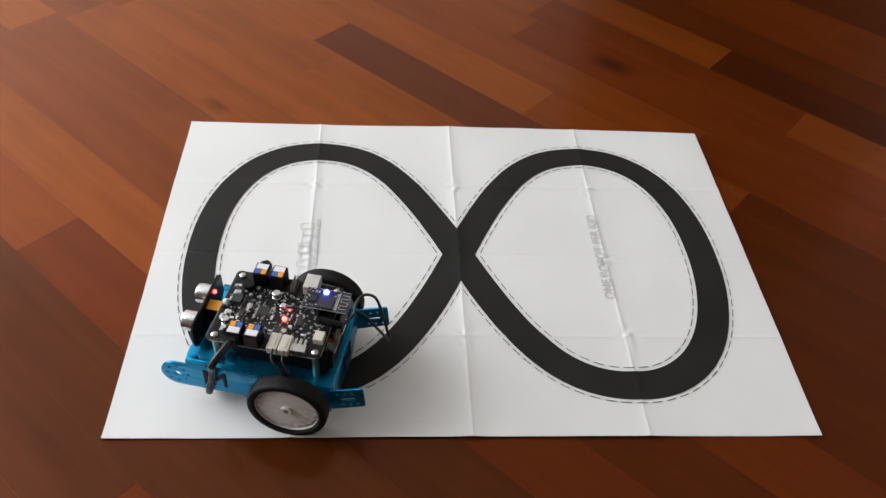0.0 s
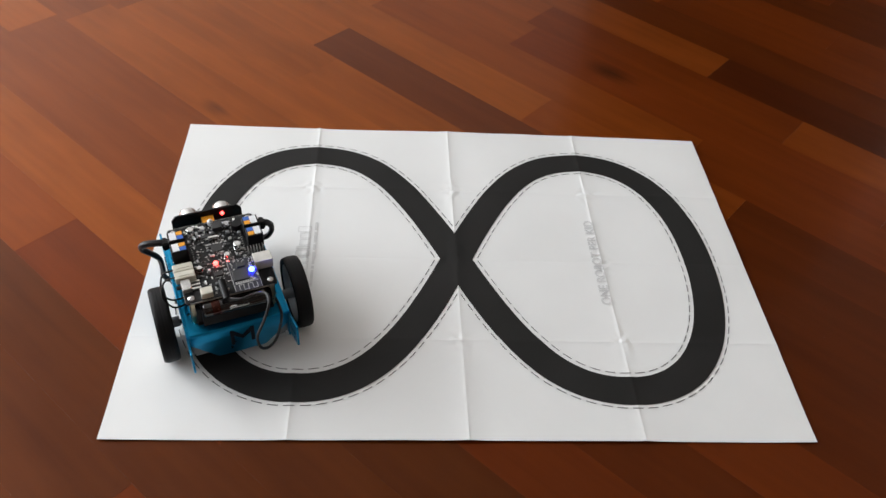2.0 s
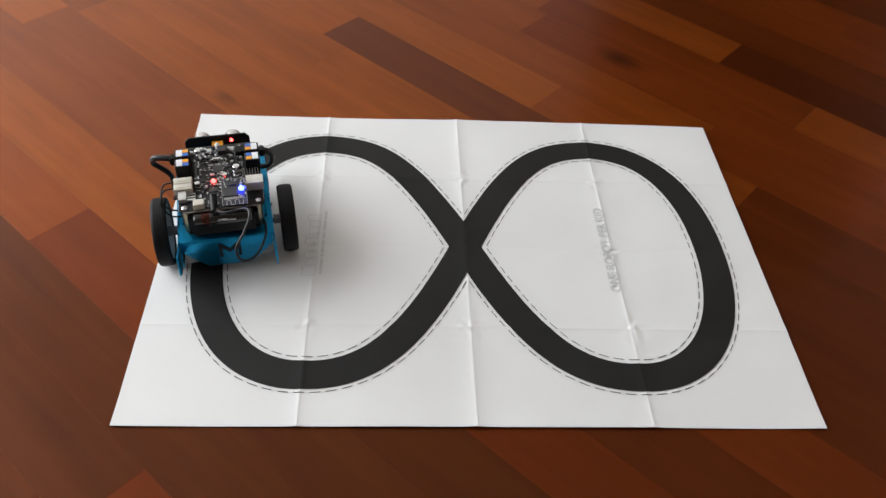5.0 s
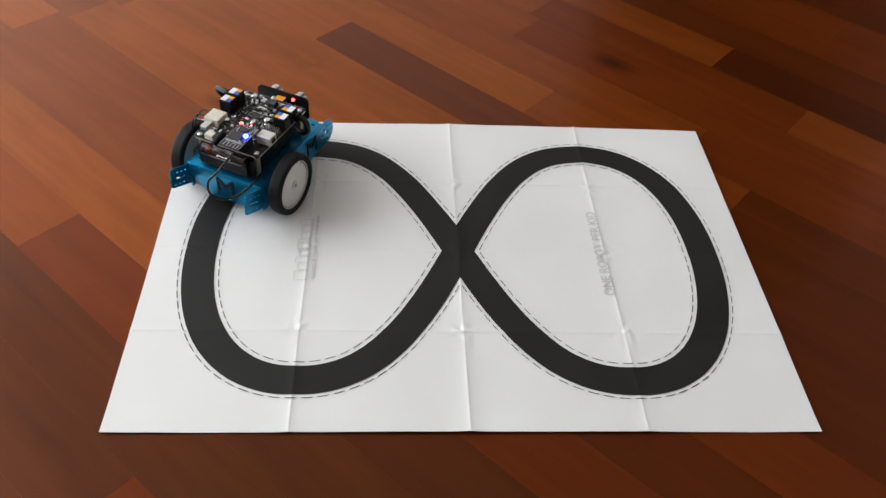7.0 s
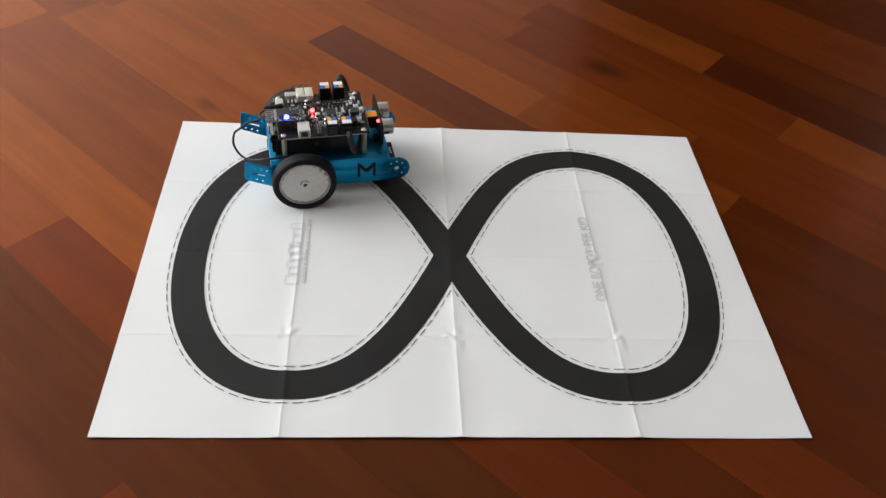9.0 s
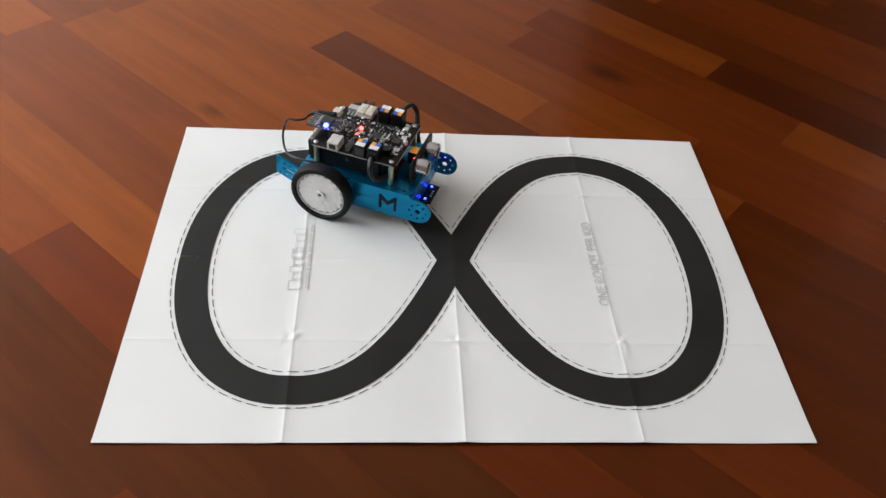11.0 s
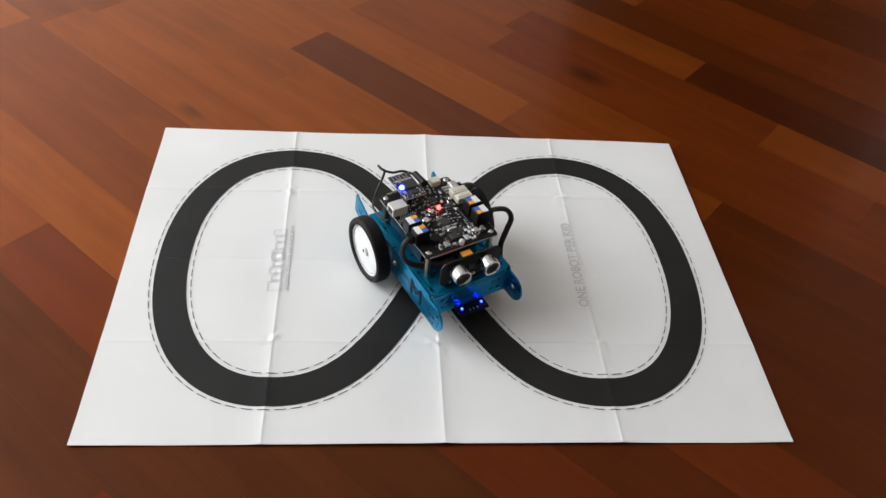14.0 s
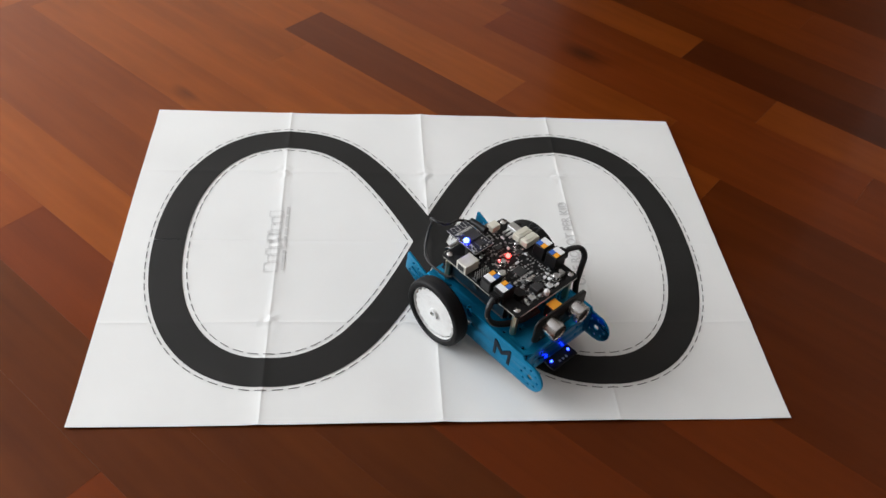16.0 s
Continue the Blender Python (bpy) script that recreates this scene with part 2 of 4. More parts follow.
def plate(outline, holes, thick, m, bevel=0.00025):
    """A flat plate with holes; outline and holes are lists of (u, v); lies in the local xy plane, moved by m."""
    cu = bpy.data.curves.new("plate", "CURVE")
    cu.dimensions, cu.fill_mode = "2D", "BOTH"
    cu.extrude, cu.bevel_depth, cu.bevel_resolution = thick / 2 - bevel, bevel, 1
    for loop in [outline] + holes:
        sp = cu.splines.new("POLY")
        sp.points.add(len(loop) - 1)
        for q, (u, v) in zip(sp.points, loop):
            q.co = (u, v, 0, 1)
        sp.use_cyclic_u = True
    ob = bpy.data.objects.new("plate", cu)
    me = bpy.data.meshes.new_from_object(ob)
    bm = bmesh.new()
    bm.from_mesh(me)
    bmesh.ops.remove_doubles(bm, verts=bm.verts, dist=1e-6)
    bmesh.ops.transform(bm, matrix=m, verts=bm.verts)
    bpy.data.objects.remove(ob)
    bpy.data.meshes.remove(me)
    bpy.data.curves.remove(cu)
    return bm


def ring(cx, cy, r, n=14, a0=0.0, a1=360.0, ry=None):
    full = abs(a1 - a0) >= 360
    k = n if full else n - 1
    return [(cx + r * math.cos(radians(a0 + (a1 - a0) * i / k)), cy + (ry or r) * math.sin(radians(a0 + (a1 - a0) * i / k))) for i in range(n)]


# ---- the room ----
def wall(name, x0, x1, y0, y1, z0, z1, material, label):
    return tagged(mesh_ob(name, bx(x0, x1, y0, y1, z0, z1), material, 0), label, "wall", kind="structure")


def wall_with_opening(name, pieces, label, paint=WALL):
    bm = bmesh.new()
    for q in pieces:
        box(bm, *q)
    return tagged(mesh_ob(name, bm, paint, 0), label, "wall", kind="structure")


# East and south walls are unseen; their paint sets how much light bounces back.
wall("wall_east", X1, X1 + 0.15, Y0, Y1, 0, TOP, TAUPE, "unseen plain wall, beige to temper the bounce light")
wall("wall_south", X0 - 0.15, X1 + 0.15, Y0 - 0.15, Y0, 0, TOP, DIM, "unseen plain wall, dark to cut the light from the south")
wall_with_opening("wall_west", [(X0 - 0.15, X0, *q) for q in ((Y0, WIN[0], 0, TOP), (WIN[1], Y1, 0, TOP), (WIN[0], WIN[1], 0, WIN[2]), (WIN[0], WIN[1], WIN[3], TOP))], "pale painted wall with a wide window opening")
wall_with_opening("wall_north", [(q[0], q[1], Y1, Y1 + 0.15, q[2], q[3]) for q in ((X0 - 0.15, GAP[0], 0, TOP), (GAP[1], X1 + 0.15, 0, TOP), (GAP[0], GAP[1], 3.0, TOP))], "pale painted wall with an added opening to a dark recess")
# Unseen recess, added so that the floor reflects dark on its right side.
wall_with_opening("wall_dark_recess", [(GAP[0] - 0.15, GAP[0], Y1 + 0.15, Y1 + 1.6, 0, 3.1), (GAP[1], GAP[1] + 0.15, Y1 + 0.15, Y1 + 1.6, 0, 3.1), (GAP[0] - 0.15, GAP[1] + 0.15, Y1 + 1.6, Y1 + 1.75, 0, 3.1), (GAP[0] - 0.15, GAP[1] + 0.15, Y1 + 0.15, Y1 + 1.75, 3.1, 3.25)], "unseen dark recess added to darken the floor's reflection", DIM)
tagged(mesh_ob("ceiling", bx(X0 - 0.15, X1 + 0.15, Y0 - 0.15, Y1 + 0.15, TOP, TOP + 0.15), CEIL, 0), "plain light grey painted ceiling", "ceiling", kind="structure")
window = tagged(new("window_1"), "wide white-framed window in the wall", "window", kind="structure")
fr = bmesh.new()
for y in (WIN[0] + 0.03, WIN[1] - 0.03):
    box(fr, X0 - 0.14, X0 - 0.10, y - 0.028, y + 0.028, WIN[2] + 0.002, WIN[3] - 0.002, 0.004)
for z in (WIN[2] + 0.03, WIN[3] - 0.03):
    box(fr, X0 - 0.14, X0 - 0.10, WIN[0] + 0.06, WIN[1] - 0.06, z - 0.028, z + 0.028, 0.004)
part("window_frame", fr, FRAME, window)

# ---- paper with the printed track ----
PW, PH = 0.297, 0.210
FOLDS_X, FOLDS_Y = (-0.1485, 0.0, 0.1485), (-0.104, 0.0, 0.104)


def paper_z(x, y):
    z = 0.0008 + 0.0009 * noise.noise((x * 8, y * 8, 0.3)) + 0.00030 * noise.noise((x * 30, y * 30, 2.0))
    for f, a, w in zip(FOLDS_X, (0.0010, 0.0012, 0.0009), (0.0055, 0.0065, 0.0055)):
        z += a * math.exp(-math.hypot(x - f, 0.0012) / w) + 0.00020 * math.exp(-((x - f) / 0.0011) ** 2)
    for f, a in zip(FOLDS_Y, (0.0006, -0.0003, 0.0005)):
        z += a * math.exp(-math.hypot(y - f, 0.0012) / 0.005) + a * 0.35 * math.exp(-((y - f) / 0.0011) ** 2)
    for fx in FOLDS_X:
        for fy in FOLDS_Y:
            d2 = ((x - fx) ** 2 + (y - fy) ** 2) / 0.014 ** 2
            z += 0.0012 * math.exp(-d2) * noise.noise((x * 160, y * 160, 5.0))
    edge = max(0.0, (-y - 0.17) / 0.04)
    z += edge * edge * 0.0007 * (1 + math.sin(x * 17 + 1.2))
    edge = max(0.0, (y - 0.18) / 0.03)
    z += edge * edge * 0.0008 * (1 + math.sin(x * 13 + 0.4))
    return z


def cuts(half, folds, n):
    c = {round(-half + 2 * half * i / n, 5) for i in range(n + 1)}
    for f in folds:
        c |= {round(f + d, 5) for d in (-0.0115, -0.008, -0.005, -0.003, -0.002, -0.0012, -0.0006, 0, 0.0006, 0.0012, 0.002, 0.003, 0.005, 0.008, 0.0115)}
    return sorted(c)


def paper():
    bm = bmesh.new()
    xs, ys = cuts(PW, FOLDS_X, 120), cuts(PH, FOLDS_Y, 88)
    edge_x = lambda x, y: x + 0.0006 * noise.noise((x * 3, y * 6, 1))
    top = [[bm.verts.new((edge_x(x, y), y, paper_z(x, y))) for x in xs] for y in ys]
    low = [[bm.verts.new((edge_x(x, y), y, paper_z(x, y) - 0.0003)) for x in xs] for y in ys]
    for j in range(len(ys) - 1):
        for i in range(len(xs) - 1):
            bm.faces.new((top[j][i], top[j][i + 1], top[j + 1][i + 1], top[j + 1][i]))
            bm.faces.new((low[j][i], low[j + 1][i], low[j + 1][i + 1], low[j][i + 1]))
    for i in range(len(xs) - 1):
        bm.faces.new((low[0][i], low[0][i + 1], top[0][i + 1], top[0][i]))
        bm.faces.new((low[-1][i + 1], low[-1][i], top[-1][i], top[-1][i + 1]))
    for j in range(len(ys) - 1):
        bm.faces.new((low[j + 1][0], low[j][0], top[j][0], top[j + 1][0]))
        bm.faces.new((low[j][-1], low[j + 1][-1], top[j + 1][-1], top[j][-1]))
    return tagged(mesh_ob("paper_map", bm, PAPER, 12), "large creased white paper sheet printed with a black figure-eight track", "paper map")


def bezier(a, b, c, d, n):
    a, b, c, d = (Vector(v) for v in (a, b, c, d))
    return [a * (1 - t) ** 3 + b * (3 * t * (1 - t) ** 2) + c * (3 * t * t * (1 - t)) + d * t ** 3 for t in (i / n for i in range(n))]


# a quarter of the track's middle line, from the crossing to the far end of one loop
QUARTER = bezier((0, 0), (0.0530, 0.1210), (0.0885, 0.1590), (0.1470, 0.1590), 110) + bezier((0.1470, 0.1590), (0.2085, 0.1590), (0.2497, 0.1000), (0.2497, 0), 110) + [Vector((0.2497, 0))]
HALF = 0.0150
LEFT = 1.006       # one loop is printed a little longer than the other


def offset(line, d):
    out = []
    for i, p in enumerate(line):
        way = (line[min(i + 1, len(line) - 1)] - line[max(i - 1, 0)]).normalized()
        out.append(p + Vector((-way.y, way.x)) * d)
    return out


def on_paper(bm, p, lift):
    return bm.verts.new((p.x, p.y, paper_z(p.x, p.y) + lift))


def strip(bm, line, half, lift, across=12):
    rows = [[on_paper(bm, q, lift) for q in col] for col in zip(*[offset(line, half * (2 * k / across - 1)) for k in range(across + 1)])]
    for a, b in zip(rows, rows[1:]):
        for i in range(across):
            bm.faces.new((a[i + 1], a[i], b[i], b[i + 1]))


def flip(line, sx, sy):
    return [Vector((p.x * sx, p.y * sy)) for p in line]


def track(parent):
    upper_right, lower_right = QUARTER, flip(QUARTER, 1, -1)
    for lift, sign in ((0.00042, 1), (0.00050, -1)):
        bm = bmesh.new()
        # one sweep: from one loop's far end through the crossing to the other's
        line = flip(QUARTER, -LEFT, -sign)[::-1] + flip(QUARTER, 1, sign)[1:]
        strip(bm, line, HALF, lift)
        part("track_band", bm, INK, parent, "printed black track")
    for side in (1, -1):
        run = [q for q in offset(QUARTER, side * (HALF + (0.0034 if side > 0 else 0.0041))) if q.x > 0.0015 and q.y > 0.0008]
        dashes, length, on = [], 0.0, []
        for a, b in zip(run, run[1:]):
            n = 6
            for i in range(n):
                p = a.lerp(b, i / n)
                if length % 0.0136 < 0.0096:
                    on.append(p)
                elif on:
                    dashes.append(on)
                    on = []
                length += (b - a).length / n
        if len(on) > 1:
            dashes.append(on)
        bm = bmesh.new()
        for sx in (1, -LEFT):
            for sy in (1, -1):
                for d in dashes:
                    if len(d) > 2:
                        strip(bm, flip(d[::3] + [d[-1]], sx, sy) if sx * sy > 0 else flip((d[::3] + [d[-1]])[::-1], sx, sy), 0.00042, 0.00050, 1)
        tagged(part("dashed_line", bm, DASH_INK, parent, "printed thin dashed line"), kind="stuff")


def bar(bm, x0, x1, y0, y1, lift):
    """A printed bar that follows the paper's creases."""
    nx, ny = (max(1, math.ceil((b - a) / 0.0012)) for a, b in ((x0, x1), (y0, y1)))
    rows = [[on_paper(bm, Vector((x0 + (x1 - x0) * i / nx, y0 + (y1 - y0) * j / ny)), lift) for i in range(nx + 1)] for j in range(ny + 1)]
    for a, b in zip(rows, rows[1:]):
        for i in range(nx):
            bm.faces.new((a[i], a[i + 1], b[i + 1], b[i]))


def lettering(parent):
    cu = bpy.data.curves.new("lettering", "FONT")
    cu.body, cu.size, cu.align_x, cu.align_y = "ONE ROBOT PER KID", 0.0125, "CENTER", "CENTER"
    cu.offset = 0.00035
    ob = bpy.data.objects.new("lettering", cu)
    me = bpy.data.meshes.new_from_object(ob)
    bpy.data.objects.remove(ob)
    bm = bmesh.new()
    bm.from_mesh(me)
    bpy.data.meshes.remove(me)
    xs = [v.co.x for v in bm.verts]
    k = 0.119 / (max(xs) - min(xs))
    for _ in range(4):
        bmesh.ops.subdivide_edges(bm, edges=[e for e in bm.edges if e.calc_length() > 0.0012], cuts=1)
        bmesh.ops.triangulate(bm, faces=bm.faces)
    for v in bm.verts:
        x, y = 0.1440 - v.co.y * 1.05, 0.0015 + v.co.x * k
        v.co = (x, y, paper_z(x, y) + 0.00070)
    part("lettering", bm, GREY_INK, parent, "pale grey printed slogan", 0)
    # a printed word mark of hollow blocks, with a line of fine print under it
    y = -0.043
    for i, w in enumerate((0.0135, 0.0095, 0.0095, 0.0095, 0.0095, 0.005, 0.0100, 0.0095, 0.0095)):
        bm = bmesh.new()
        tall = 0.0 if i in (0, 2, 4, 5, 8) else 0.0028
        a, b, t = -0.1595 + tall, -0.1460, 0.0008
        for x0, x1, y0, y1 in ((a, b, y, y + t), (a, b, y + w - t - 0.0012, y + w - 0.0012), (a, a + t, y + t, y + w - t - 0.0012), (b - t, b, y + t, y + w - t - 0.0012)):
            bar(bm, x0, x1, y0, y1, 0.0006)
        part("word_block", bm, PALE_INK, parent, "", 0)
        y += w
    bm = bmesh.new()
    y = -0.041
    for w in (0.021, 0.004, 0.017, 0.009, 0.016, 0.012):
        bar(bm, -0.1428, -0.1402, y, y + w, 0.0006)
        y += w + 0.002
    part("fine_print", bm, PALE_INK, parent, "bars of pale grey fine print", 0)


sheet_map = paper()
track(sheet_map)
lettering(sheet_map)

# ---- the robot ----
R = 0.0325
robot = tagged(new("line_following_robot"), "small two-wheeled robot with blue aluminium chassis and bare circuit board", "toy robot")
WALL_M = Matrix(((1, 0, 0, 0), (0, 0, 1, 0), (0, 1, 0, 0), (0, 0, 0, 1)))    # plate (u, v) to (x, z)


def rounded(points, r, n=4):
    out = []
    k = len(points)
    for i in range(k):
        p, a, b = Vector(points[i]), Vector(points[i - 1]), Vector(points[(i + 1) % k])
        s = p + (a - p).normalized() * r
        e = p + (b - p).normalized() * r
        for j in range(n + 1):
            t = j / n
            q = s * (1 - t) ** 2 + p * (2 * t * (1 - t)) + e * t * t
            out.append((q.x, q.y))
    return out


def emblem(m, w, h, parent):
    """The chassis's angular zigzag cut-out, its shade drawn as a dark plate."""
    pts = [(0, 0), (0.14, 0), (0.14, 0.66), (0.5, 0.31), (0.86, 0.66), (0.86, 0), (1, 0), (1, 1), (0.88, 1), (0.5, 0.55), (0.12, 1), (0, 1)]
    return part("emblem", plate([((u - 0.5) * w, (v - 0.5) * h) for u, v in pts], [], 0.0008, m, 0.0001), CUTOUT_SHADE, parent, "angular emblem cut-out, its shaded inside drawn as a dark plate", 0)


def chassis():
    for s in (1, -1):
        nose_c, nose_r = (0.0965, 0.0275), 0.0138
        out = [(-0.031, 0.0130), (nose_c[0], nose_c[1] - nose_r)] + ring(*nose_c, nose_r, 14, -80, 80) + [(0.0935, 0.0413), (0.0885, 0.0415), (0.0865, 0.0452), (-0.031, 0.0452)]
        holes = [ring(*nose_c, 0.0030, 12)] + [ring(nose_c[0] + 0.0088 * math.cos(a), nose_c[1] + 0.0088 * math.sin(a), 0.0015, 10) for a in (radians(45 * i) for i in range(8))]
        holes.append(ring(0.028, 0.030, 0.0022, 10))
        bm = plate(out, holes, 0.0018, Matrix.Translation((0, s * 0.0424, 0)) @ WALL_M)
        side = part("side_plate", bm, BLUE, robot)
        emblem(Matrix.Translation((0.0645, s * 0.0436, 0.0295)) @ (WALL_M if s < 0 else Matrix.Diagonal((-1, 1, 1, 1)) @ WALL_M), 0.0188, 0.0172, side)
        # tail fin, rising to the rear
        fin = rounded([(-0.029, 0.0165), (-0.029, 0.0410), (-0.0578, 0.0522), (-0.0600, 0.0305)], 0.0025)
        along = Vector((-0.0290, 0.0118)).normalized()
        mid = Vector((-0.0458, 0.0350))
        across = Vector((-along.y, along.x))
        fh = []
        for i in (-1, 0, 1):
            for j in (-1, 1):
                c = mid + along * (0.0065 * i) + across * (0.0066 * j)
                fh.append(ring(c.x, c.y, 0.0014, 10))
        slot = [mid + along * u + across * v for u, v in ((-0.0068, -0.0013), (0.0068, -0.0013), (0.0068, 0.0013), (-0.0068, 0.0013))]
        fh.append([(p.x, p.y) for p in slot])
        part("tail_fin", plate(fin, fh, 0.0016, Matrix.Translation((0, s * 0.0430, 0)) @ WALL_M), BLUE, robot, "blue perforated tail fin")
        for x, z in ((0.012, 0.030), (-0.012, 0.030)):
            part("motor_screw", cyl(bmesh.new(), pose(x + 0.012, s * 0.0432, z, -90 * s), 0.0024, 0.0020, 0.0016, 12), STEEL if x > 0 else CHIP, robot)
    top = rounded([(-0.0322, -0.0412), (0.0860, -0.0412), (0.0890, -0.0360), (0.0890, 0.0360), (0.0860, 0.0412), (-0.0322, 0.0412)], 0.002)
    holes = [ring(x, y, 0.0018, 10) for x in (-0.008, 0.058, 0.080) for y in (-0.037, 0.037)]
    part("top_plate", plate(top, holes, 0.0018, Matrix.Translation((0, 0, 0.0443))), BLUE, robot)
    for s in (1, -1):
        bm = cyl(bmesh.new(), pose(-0.0322, s * 0.0413, 0.0432, 0, 90, 0), 0.0021, 0.0021, 0.1175, 20)
        part("edge_fold", bm, BLUE, robot)
    bm = cyl(bmesh.new(), pose(-0.0310, -0.0405, 0.0432, -90, 0, 0), 0.0021, 0.0021, 0.0810, 20)
    part("edge_fold", bm, BLUE, robot)
    side_m = Matrix(((0, 0, 1, 0), (1, 0, 0, 0), (0, 1, 0, 0), (0, 0, 0, 1)))
    rear = rounded([(-0.0410, 0.0425), (-0.0410, 0.0330), (-0.0200, 0.0120), (0.0200, 0.0120), (0.0410, 0.0330), (0.0410, 0.0425)], 0.0025)
    rp = part("rear_plate", plate(rear, [], 0.0018, Matrix.Translation((-0.0322, 0, 0)) @ side_m), BLUE, robot)
    emblem(Matrix.Translation((-0.0335, -0.0015, 0.0310)) @ side_m, 0.0200, 0.0170, rp)
    front = rounded([(-0.0405, 0.0425), (-0.0405, 0.0190), (0.0405, 0.0190), (0.0405, 0.0425)], 0.002)
    fholes = [ring(y, z, 0.0018, 10) for y in (-0.030, -0.022, 0.022, 0.030) for z in (0.0265, 0.036)]
    part("front_plate", plate(front, fholes, 0.0018, Matrix.Translation((0.0885, 0, 0)) @ side_m), BLUE, robot)
    part("gearbox", bx(-0.030, 0.040, -0.0405, -0.021, 0.014, 0.036, 0.002), GREY, robot)
    part("gearbox", bx(-0.030, 0.040, 0.021, 0.0405, 0.014, 0.036, 0.002), GREY, robot)
    ball = bmesh.new()
    bmesh.ops.create_uvsphere(ball, u_segments=16, v_segments=10, radius=0.0085, matrix=Matrix.Translation((0.078, 0, 0.0085)))
    cyl(ball, pose(0.078, 0, 0.011), 0.010, 0.009, 0.010, 18)
    part("caster", ball, BLACK, robot)


def wheel(s):
    """Axis along y; the outer face looks to s."""
    turn = pose(0, 0, 0, -90 * s)
    bm = bmesh.new()
    lathe(bm, [(0.0, 0.0010), (0.0248, 0.0010), (0.0253, 0.0048), (0.0260, 0.0048), (0.0272, -0.0056), (0.0255, -0.0058), (0.0250, -0.0010), (0.0, -0.0010)], 48, turn)
    w = part("wheel", bm, HUB, robot, "white plastic wheel with black rubber tyre")
    bm = bmesh.new()
    prof = [(0.0258, -0.0050), (0.0270, -0.0066), (0.0303, -0.0070), (0.0314, -0.0064), (0.0321, -0.0050), (0.0325, -0.0030), (0.0324, -0.0026), (0.0325, -0.0022), (0.0325, -0.0004), (0.0324, 0.0), (0.0325, 0.0004), (0.0325, 0.0022), (0.0324, 0.0026), (0.0325, 0.0030), (0.0321, 0.0050), (0.0314, 0.0064), (0.0303, 0.0070), (0.0272, 0.0067), (0.0257, 0.0050)]
    lathe(bm, prof, 56, turn)
    part("tyre", bm, RUBBER, w, "black ribbed rubber tyre", 40)
    lobes = [((0.0232 + 0.0009 * math.cos(20 * a)) * math.cos(a), (0.0232 + 0.0009 * math.cos(20 * a)) * math.sin(a)) for a in (2 * math.pi * i / 120 for i in range(120))]
    part("scalloped_disc", plate(lobes, [ring(0, 0, 0.0030, 12)], 0.0016, turn @ Matrix.Translation((0, 0, 0.0032)), 0.0003), HUB, w, "white scalloped disc")
    bm = bmesh.new()
    for n, r, rad in ((20, 0.0215, 0.0020), (15, 0.0165, 0.0021), (9, 0.0108, 0.0021)):
        for i in range(n):
            a = 2 * math.pi * i / n
            p = turn @ Matrix.Translation((r * math.cos(a), r * math.sin(a), 0.0040))
            lathe(bm, [(rad, 0), (rad * 0.85, 0.0002), (rad * 0.6, 0.0002), (rad * 0.45, 0.0001), (0.0, 0.0001)], 10, p)
    part("stud_pattern", bm, HUB, w)
    bm = bmesh.new()
    lathe(bm, [(0.0048, 0.004), (0.0046, 0.0062), (0.0022, 0.0062), (0.0022, 0.0045)], 18, turn)
    part("hub_boss", bm, HUB, w)
    # Dark disc for the shaded hole in the hub.
    bm = bmesh.new()
    cyl(bm, turn @ Matrix.Translation((0, 0, 0.0041)), 0.0021, 0.0019, 0.0008, 12)
    part("hub_hole_shade", bm, HOLE_SHADE, w)
    bm = bmesh.new()
    cyl(bm, turn @ Matrix.Translation((0, 0, -0.0130)), 0.0045, 0.0045, 0.0150, 14)
    part("axle", bm, GREY, w)
    return w


def rj_port(x, s):
    """Telephone-style socket at the board's edge, with a white, orange and blue patch."""
    y0, y1 = (0.0250, 0.0385)
    bm = bmesh.new()
    lo, hi = (y0, y1) if s > 0 else (-y1, -y0)
    box(bm, x - 0.0059, x + 0.0059, lo, hi, 0.0728, 0.0862, 0.0005, 1)
    p = part("cable_socket", bm, BLACK, robot, "black cable socket with coloured patches")
    # The opening is a flush slab with its shade in the colour.
    mouth = s * (y1 + 0.0002)
    part("mouth_shade", bx(x - 0.0045, x + 0.0045, min(mouth, mouth - s * 0.0006), max(mouth, mouth - s * 0.0006), 0.0750, 0.0840), HOLE_SHADE, p)
    z0, z1 = 0.0862, 0.0866
    yo = sorted((s * 0.0316, s * 0.0372))
    yi = sorted((s * 0.0262, s * 0.0313))
    part("patch", bx(x - 0.0046, x + 0.0046, *yo, z0, z1), L_WHITE, p, "white patch")
    part("patch", bx(x + 0.0003, x + 0.0046, *yi, z0, z1), L_ORANGE if s > 0 else L_BLUE, p, "orange patch" if s > 0 else "blue patch")
    part("patch", bx(x - 0.0046, x - 0.0003, *yi, z0, z1), L_BLUE if s > 0 else L_ORANGE, p, "blue patch" if s > 0 else "orange patch")


def led(name, x, y, z, r, material, parent, label):
    bm = bmesh.new()
    bmesh.ops.create_uvsphere(bm, u_segments=12, v_segments=8, radius=r, matrix=Matrix.Translation((x, y, z)))
    return part(name, bm, material, parent, label)


